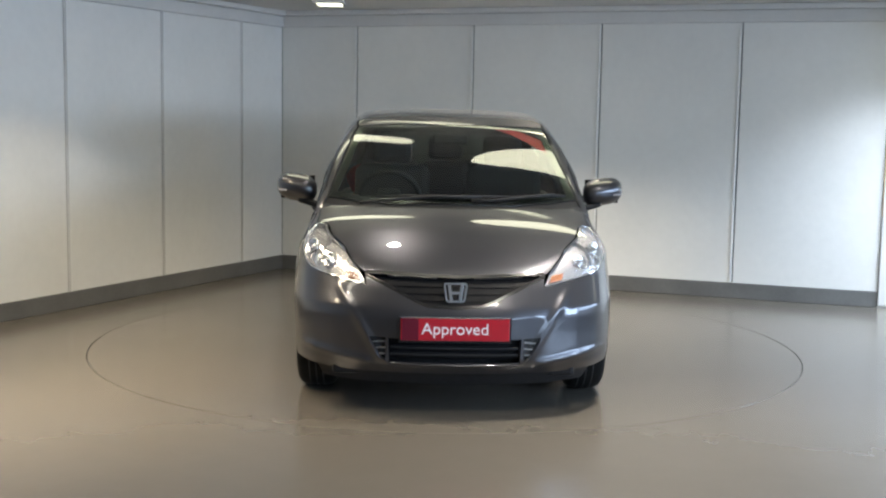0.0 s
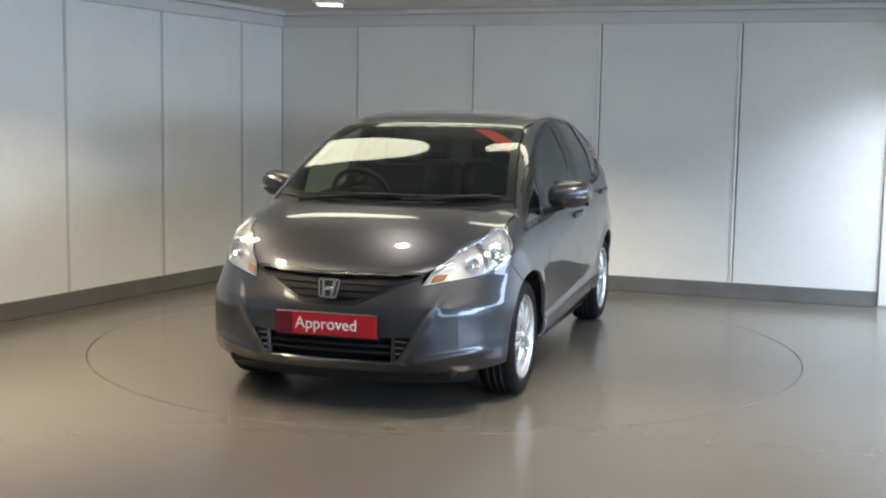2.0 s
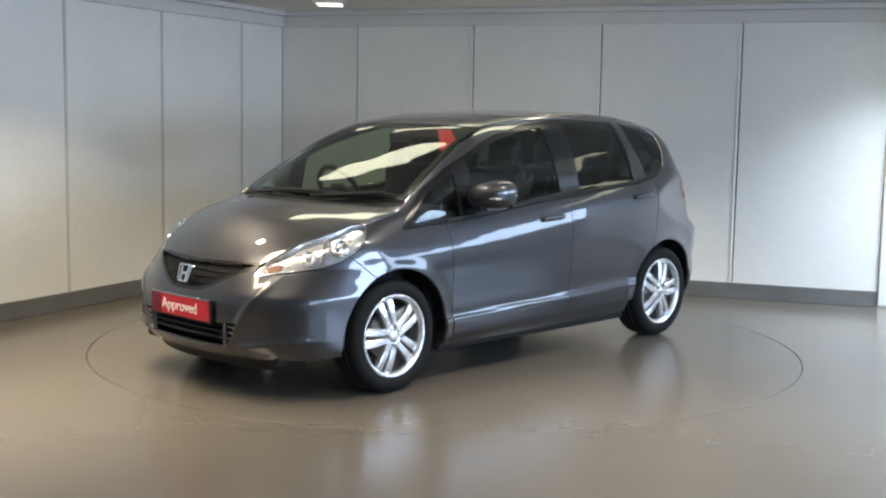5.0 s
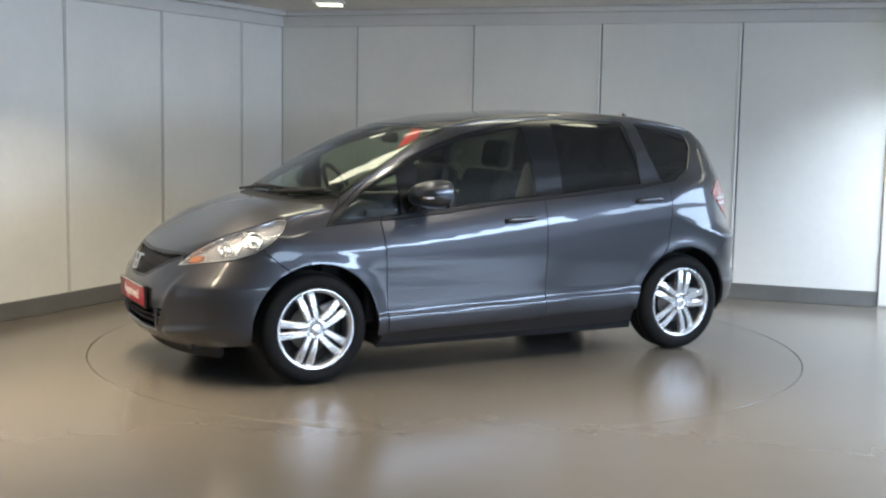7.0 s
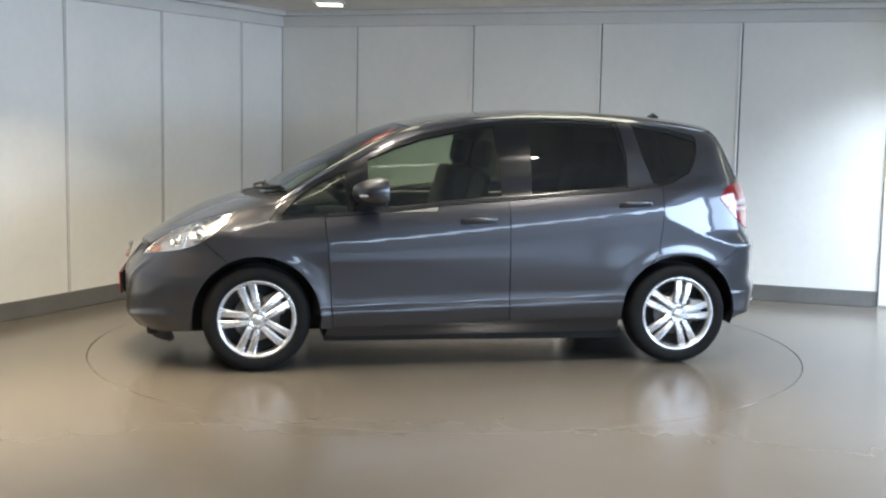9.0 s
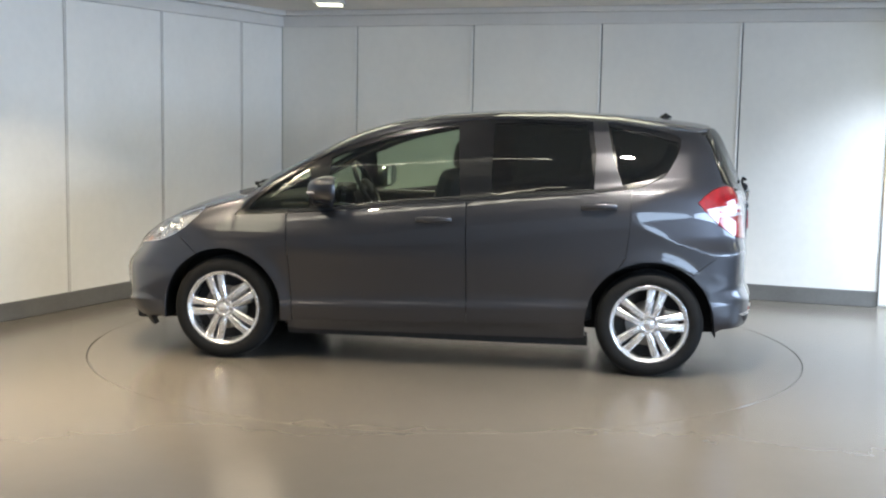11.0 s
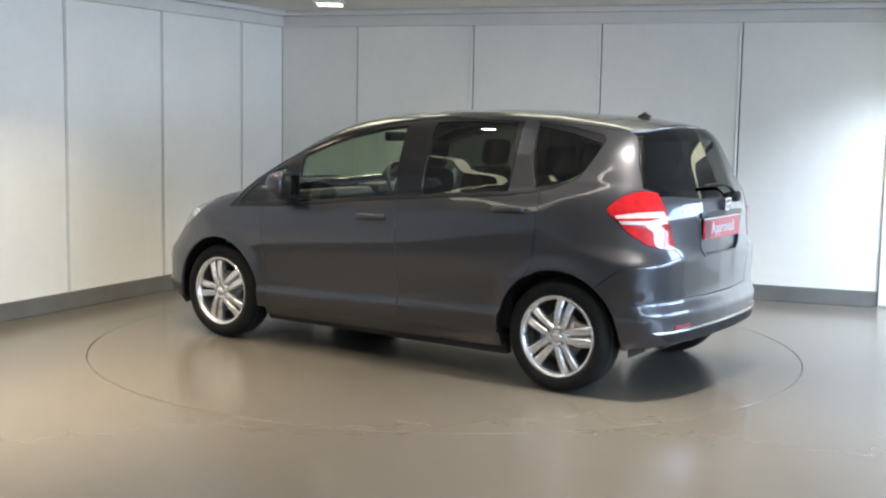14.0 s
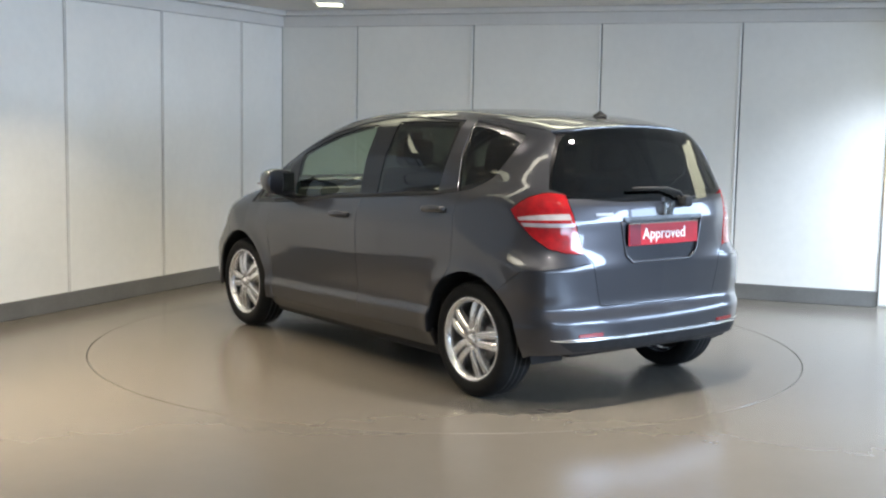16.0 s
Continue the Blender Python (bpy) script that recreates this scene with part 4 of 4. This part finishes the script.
# wheel housings and floor pan
for x in (1.25, -1.25):
    for sgn in (1, -1):
        bm = bmesh.new()
        ins, outr = [], []
        for i in range(25):
            a = radians(-12 + 204 * i / 24)
            px, pz = x + 0.385 * math.cos(a), max(0.16, 0.305 + 0.385 * math.sin(a))
            skin = from_side([sx(px, pz)])[0][1]
            for lst, y in ((ins, 0.50), (outr, max(0.55, skin - 0.025))):
                lst.append(bm.verts.new((px + OFF_X, y * sgn + OFF_Y, pz)))
        cen = bm.verts.new((x + OFF_X, 0.50 * sgn + OFF_Y, 0.2))
        for i in range(24):
            bm.faces.new((ins[i], ins[i + 1], outr[i + 1], outr[i]))
            bm.faces.new((ins[i], ins[i + 1], cen))
        part("wheel_housing", bm, BLACKPLASTIC, car, "black wheel-arch liner")
off = Matrix.Translation((OFF_X, OFF_Y, 0))
part("floor_pan", box(1.75, 1.46, 0.10, off @ Matrix.Translation((0.0, 0, 0.22)), 0.02), BLACKPLASTIC, car)
part("subframe", box(0.95, 0.98, 0.24, off @ Matrix.Translation((1.32, 0, 0.30)), 0.03), BLACKPLASTIC, car)
part("fuel_tank", box(0.80, 0.98, 0.20, off @ Matrix.Translation((-1.25, 0, 0.33)), 0.03), BLACKPLASTIC, car)
part("front_crossmember", box(0.14, 1.20, 0.22, off @ Matrix.Translation((1.80, 0, 0.30)), 0.02), BLACKPLASTIC, car)
part("rear_crossmember", box(0.16, 1.20, 0.18, off @ Matrix.Translation((-1.70, 0, 0.36)), 0.02), BLACKPLASTIC, car)
part("bulkhead", box(0.12, 1.30, 0.50, off @ Matrix.Translation((1.10, 0, 0.62)), 0.02), BLACKPLASTIC, car)
part("engine_block", box(0.62, 0.80, 0.24, off @ Matrix.Translation((1.55, 0, 0.52)), 0.03), BLACKPLASTIC, car)
bm = lathe([(0.0004, -0.32), (0.085, -0.32), (0.09, -0.30), (0.09, 0.30), (0.085, 0.32), (0.0004, 0.32)], 20, "Y")
bm.transform(Matrix.Translation((-1.52 + OFF_X, OFF_Y, 0.345)))
part("silencer", bm, DISC, car, "grey exhaust silencer", True)
bm = lathe([(0.024, 0.0), (0.028, 0.0), (0.028, 0.20), (0.024, 0.20), (0.024, 0.0)], 20, "Y")
bm.transform(off @ Matrix.Translation((-1.52, -0.32, 0.285)) @ Matrix.Rotation(radians(90), 4, "Z"))
part("exhaust_pipe", bm, CHROME, car, "bright exhaust tailpipe", True)


# --- mirrors
def door_mirror(mirror):
    sg = -1 if mirror else 1
    bm = bmesh.new()
    bmesh.ops.create_uvsphere(bm, u_segments=24, v_segments=14, radius=1.0)
    for v in bm.verts:
        x, y, z = v.co
        p = 2.8
        k = (abs(x) ** p + abs(y) ** p + abs(z) ** p) ** (-1 / p)
        x, y, z = x * k, y * k, z * k
        if x < -0.35:
            x = -0.35 - (abs(x) - 0.35) * 0.12
        taper = 1 - 0.22 * max(0, x)
        v.co = (0.60 + 0.115 * x - 0.03 * y, 0.905 + 0.118 * y, 1.030 + 0.082 * z * taper + 0.012 * y)
        v.co.x += OFF_X
        v.co.y = v.co.y * sg + OFF_Y
    hs = part("door_mirror", bm, PAINT, car, "dark grey door mirror", True)
    bm = box(0.10, 0.17, 0.035, off @ Matrix.Translation((0.64, 0.81 * sg, 0.940)) @ Matrix.Rotation(radians(18 * sg), 4, "X"), 0.012)
    part("mirror_foot", bm, BLACKPLASTIC, hs, "black mirror foot")
    bm = box(0.006, 0.185, 0.118, off @ Matrix.Translation((0.556, 0.905 * sg, 1.030)) @ Matrix.Rotation(radians(5 * sg), 4, "Z"), 0.002)
    part("mirror_glass", bm, MIRROR, hs, "mirror glass")
    bm = box(0.012, 0.205, 0.138, off @ Matrix.Translation((0.562, 0.905 * sg, 1.030)) @ Matrix.Rotation(radians(5 * sg), 4, "Z"), 0.004)
    part("mirror_bezel", bm, BLACKPLASTIC, hs, "black mirror bezel")
    bm = box(0.08, 0.12, 0.012, off @ Matrix.Translation((0.655, 0.945 * sg, 1.018)), 0.004)
    part("mirror_repeater", bm, CLEARLENS, hs, "clear indicator strip")


both(door_mirror)


# --- plates and badges
def lettering(text, size, m, mat, parent, name="lettering"):
    c = bpy.data.curves.new(name, "FONT")
    c.body, c.size, c.align_x, c.align_y, c.extrude = text, size, "CENTER", "CENTER", 0.001
    tmp = new("tmp_text", c)
    bpy.context.view_layer.update()
    me = bpy.data.meshes.new_from_object(tmp.evaluated_get(bpy.context.evaluated_depsgraph_get()))
    bpy.data.objects.remove(tmp)
    me.transform(m)
    me.materials.clear()
    me.materials.append(mat)
    ob = new(name, me)
    ob.parent = parent
    return ob


def show_plate(name, m, parent, border):
    """A show plate facing along the pose's +y side after turning: x across, z up."""
    pl = part(name, box(0.520, 0.008, 0.111, m, 0.003), PLATERED, parent, "red show plate with white lettering")
    t = m @ Matrix.Translation((0.0, -0.0052, 0.0)) @ Matrix.Rotation(radians(90), 4, "X")
    lettering("Approved", 0.080, t, PLATEWHITE, pl)
    part("plate_edge", box(0.524, 0.006, 0.006, m @ Matrix.Translation((0, -0.003, 0.0565)), 0.001), CHROME, pl, "pale upper edge")
    part("plate_shade", box(0.08, 0.002, 0.104, m @ Matrix.Translation((-0.215, -0.0048, 0)), 0), material("plate_dark_red", (0.12, 0.006, 0.02), rough=0.3, noise_scale=6, noise_amount=0.1), pl, "darker end band") if border else None
    return pl


# poses: plate's x across seen from outside, -y outwards
FRONT_M = off @ Matrix.Translation((2.043, 0.0, 0.450)) @ Matrix.Rotation(radians(90), 4, "Z") @ Matrix.Rotation(radians(2), 4, "X")
REAR_M = off @ Matrix.Translation((-1.832, 0.0, 0.878)) @ Matrix.Rotation(radians(-90), 4, "Z") @ Matrix.Rotation(radians(-2), 4, "X")
show_plate("front_plate", FRONT_M, car, True)
show_plate("rear_plate", REAR_M, tailgate, True)
part("plate_holder", box(0.54, 0.012, 0.125, FRONT_M @ Matrix.Translation((0, 0.008, -0.004)), 0.003), BLACKPLASTIC, car, "black plate holder")


def badge(m, parent, k=1.0):
    """A bright frame with three bars in it."""
    bm = bmesh.new()
    pts = rounded([(-0.060 * k, 0.048 * k), (0.060 * k, 0.048 * k), (0.046 * k, -0.048 * k), (-0.046 * k, -0.048 * k)], 0.018 * k, 5)
    inn = shrink(pts, 0.009 * k)
    o1 = [bm.verts.new((x, -0.012, z)) for x, z in pts]
    i1 = [bm.verts.new((x, -0.012, z)) for x, z in inn]
    o2 = [bm.verts.new((x, 0.006, z)) for x, z in pts]
    i2 = [bm.verts.new((x, 0.006, z)) for x, z in inn]
    n = len(pts)
    for i in range(n):
        j = (i + 1) % n
        bm.faces.new((o1[i], o1[j], i1[j], i1[i]))
        bm.faces.new((o1[i], o2[i], o2[j], o1[j]))
        bm.faces.new((i1[i], i1[j], i2[j], i2[i]))
    bm.transform(m)
    b = part("badge", bm, CHROME, parent, "bright maker's badge")
    for s in (-1, 1):
        part("badge_bar", box(0.016 * k, 0.016, 0.088 * k, m @ Matrix.Translation((s * 0.026 * k, -0.004, 0)) @ Matrix.Rotation(radians(8 * s), 4, "Y"), 0.002), CHROME, b)
    part("badge_bar", box(0.044 * k, 0.014, 0.016 * k, m @ Matrix.Translation((0, -0.004, -0.002)), 0.002), CHROME, b)


badge(off @ Matrix.Translation((2.005, 0.0, 0.620)) @ Matrix.Rotation(radians(90), 4, "Z") @ Matrix.Rotation(radians(-18), 4, "X"), car)
badge(off @ Matrix.Translation((-1.850, 0.0, 1.008)) @ Matrix.Rotation(radians(-90), 4, "Z") @ Matrix.Rotation(radians(4), 4, "X"), tailgate, 0.72)
# gloss garnish over the rear plate, wiper, and faint lettering bars
panel("tailgate_garnish", from_tail, [(4.60, 0.968), (4.885, 0.974), (9.77 - 4.60, 0.968), (9.77 - 4.60, 0.944), (4.60, 0.944)], BLACKTRIM, tailgate, "dark gloss garnish over the plate", gap=0, lift=0.012, depth=0.014)
panel("name_bar", from_tail, [(4.44, 0.992), (4.54, 0.994), (4.54, 0.980), (4.44, 0.978)], DISC, tailgate, "small bright model lettering as a bar", gap=0, lift=0.003, depth=0.003)


def tube(pts, r, seg=8):
    bm = bmesh.new()
    prev = None
    for i, p in enumerate(pts):
        p = Vector(p)
        d = (Vector(pts[min(i + 1, len(pts) - 1)]) - Vector(pts[max(i - 1, 0)])).normalized()
        q = d.to_track_quat("Z", "Y").to_matrix()
        ring = [bm.verts.new(p + q @ Vector((r * math.cos(2 * math.pi * k / seg), r * math.sin(2 * math.pi * k / seg), 0))) for k in range(seg)]
        if prev:
            for k in range(seg):
                bm.faces.new((prev[k], prev[(k + 1) % seg], ring[(k + 1) % seg], ring[k]))
        else:
            bm.faces.new(ring)
        prev = ring
    bm.faces.new(prev)
    return bm


def lifted(domain, pts, lift):
    p = domain(pts)
    p = p + gradient(p) * lift
    return [(q[0] + OFF_X, q[1] + OFF_Y, q[2]) for q in p]


rw = part("rear_wiper", tube(lifted(from_tail, [(5.03, 1.035), (4.99, 1.075), (4.90, 1.098), (4.66, 1.100)], 0.032), 0.009), BLACKPLASTIC, tailgate, "black rear wiper", True)
part("wiper_hub", box(0.07, 0.06, 0.06, Matrix.Translation(lifted(from_tail, [(5.03, 1.035)], 0.02)[0]), 0.015), BLACKPLASTIC, rw)
w1 = part("wiper_arm", tube(lifted(from_top, [(1.235, -0.50), (1.215, -0.38), (1.19, -0.10), (1.185, 0.16)], 0.018), 0.009), BLACKPLASTIC, car, "black wiper arm", True)
part("wiper_blade", tube(lifted(from_top, [(1.16, -0.42), (1.178, -0.10), (1.178, 0.10), (1.165, 0.28)], 0.012), 0.007), BLACKPLASTIC, w1, "", True)
w2 = part("wiper_arm", tube(lifted(from_top, [(1.245, 0.10), (1.215, 0.22), (1.15, 0.42), (1.10, 0.56)], 0.018), 0.009), BLACKPLASTIC, car, "black wiper arm", True)
part("wiper_blade", tube(lifted(from_top, [(1.19, 0.16), (1.145, 0.38), (1.085, 0.62)], 0.012), 0.007), BLACKPLASTIC, w2, "", True)
# aerial stub
a0 = lifted(from_top, [(-1.34, 0.0)], 0.0)[0]
aer = part("aerial", lathe([(0.040, 0.0), (0.036, 0.012), (0.016, 0.022), (0.010, 0.030), (0.0004, 0.031)], 20, "Z"), BLACKPLASTIC, car, "short black roof aerial base", True)
aer.data.transform(Matrix.Translation(a0))

# red sash sticker on the inside of the screen's top corner
panel("screen_sash", from_top, [(0.392, 0.24), (0.385, 0.345), (0.54, 0.553), (0.668, 0.574), (0.645, 0.515), (0.504, 0.375)], STICKER, car, "red triangular sash stuck inside the windscreen", gap=0, lift=-0.010, depth=0.001)


# --- cabin
# the rounded lip of the rear plate's hollow
lip = dense([REC[1], REC[2], REC[3], REC[4], REC[5], REC[0]], 0.02)
lip = [p for p in lip if not (p[1] > 0.945 and abs(p[0] - 4.885) < 0.28)]
part("recess_lip", tube(lifted(from_tail, lip, -0.002), 0.008, 10), PAINT, tailgate, "rounded lip round the plate's hollow", smooth=True)


def seat(x, y, name="seat", wide=0.50):
    bm = bmesh.new()
    add_box(bm, off @ Matrix.Translation((x + 0.05, y, 0.50)), 0.50, wide, 0.18, 0.05)
    s = part(name, bm, FABRIC, car, "dark fabric seat")
    bm = bmesh.new()
    add_box(bm, off @ Matrix.Translation((x - 0.28, y, 0.84)) @ Matrix.Rotation(radians(-16), 4, "Y"), 0.14, wide - 0.02, 0.62, 0.05)
    part("backrest", bm, FABRIC, s)
    bm = bmesh.new()
    add_box(bm, off @ Matrix.Translation((x - 0.40, y, 1.235)) @ Matrix.Rotation(radians(-10), 4, "Y"), 0.09, 0.25, 0.17, 0.04)
    part("headrest", bm, FABRIC, s)


seat(0.28, 0.36)
seat(0.28, -0.36)
seat(-0.62, 0.40, "rear_seat", 0.44)
seat(-0.62, 0.0, "rear_seat", 0.36)
seat(-0.62, -0.40, "rear_seat", 0.44)
bm = bmesh.new()
add_box(bm, off @ Matrix.Translation((0.98, 0, 0.86)) @ Matrix.Rotation(radians(6), 4, "Y"), 0.44, 1.34, 0.20, 0.05)
add_box(bm, off @ Matrix.Translation((0.82, -0.36, 0.96)), 0.20, 0.36, 0.07, 0.03)
dash = part("dashboard", bm, INTERIOR, car, "dark plastic dashboard")
bm = bmesh.new()
R, r = 0.178, 0.016
rings = []
for i in range(32):
    a = 2 * math.pi * i / 32
    rings.append([bm.verts.new(((R + r * math.cos(2 * math.pi * k / 8)) * math.cos(a), (R + r * math.cos(2 * math.pi * k / 8)) * math.sin(a), r * math.sin(2 * math.pi * k / 8))) for k in range(8)])
for i in range(32):
    for k in range(8):
        bm.faces.new((rings[i][k], rings[(i + 1) % 32][k], rings[(i + 1) % 32][(k + 1) % 8], rings[i][(k + 1) % 8]))
add_box(bm, Matrix.Identity(4), 0.34, 0.04, 0.02, 0.005)
add_box(bm, Matrix.Translation((0, 0, 0.0)), 0.13, 0.11, 0.05, 0.02)
bm.transform(off @ Matrix.Translation((0.62, -0.36, 0.98)) @ Matrix.Rotation(radians(-62), 4, "Y") @ Matrix.Rotation(radians(90), 4, "Z"))
part("steering_wheel", bm, INTERIOR, car, "dark steering wheel on the car's right", True)
bm = box(0.03, 0.21, 0.065, off @ Matrix.Translation((0.44, 0.0, 1.325)), 0.015)
part("rear_view_mirror", bm, INTERIOR, car, "dark inside mirror")
# trims that line the cabin: doors, load floor, parcel shelf, roof lining
for sgn in (1, -1):
    bm = bmesh.new()
    add_box(bm, off @ Matrix.Translation((0.0, 0.70 * sgn, 0.62)), 1.85, 0.05, 0.64, 0.02)
    add_box(bm, off @ Matrix.Translation((-1.25, 0.62 * sgn, 0.80)), 0.66, 0.05, 0.40, 0.02)
    part("door_trim", bm, INTERIOR, car, "dark door lining")
bm = bmesh.new()
add_box(bm, off @ Matrix.Translation((-1.36, 0, 0.97)), 0.52, 1.22, 0.03, 0.01)
part("parcel_shelf", bm, INTERIOR, car, "dark parcel shelf")
lin = [(0.37, 0.0), (0.36, 0.36), (0.33, 0.52), (0.1, 0.54), (-0.4, 0.54), (-1.0, 0.53), (-1.35, 0.50), (-1.58, 0.46), (-1.60, 0.0)]
panel("roof_lining", from_top, lin + [(x, -y) for x, y in lin[::-1] if y > 0], FABRIC, car, "grey roof lining", gap=0, lift=-0.03, depth=0, step=0.08)


# ---------------------------------------------------------------- what moves
def motions():
    rows = [(t, pose(0, 0, 0, 0, 0, TURN_START + TURN_RATE * t)) for t in (0.0, 2.0, 4.0, 6.0, 8.0, 10.0, 12.0, 14.0, 16.0)]
    walk(car, rows)
    walk(turntable, rows)


motions()
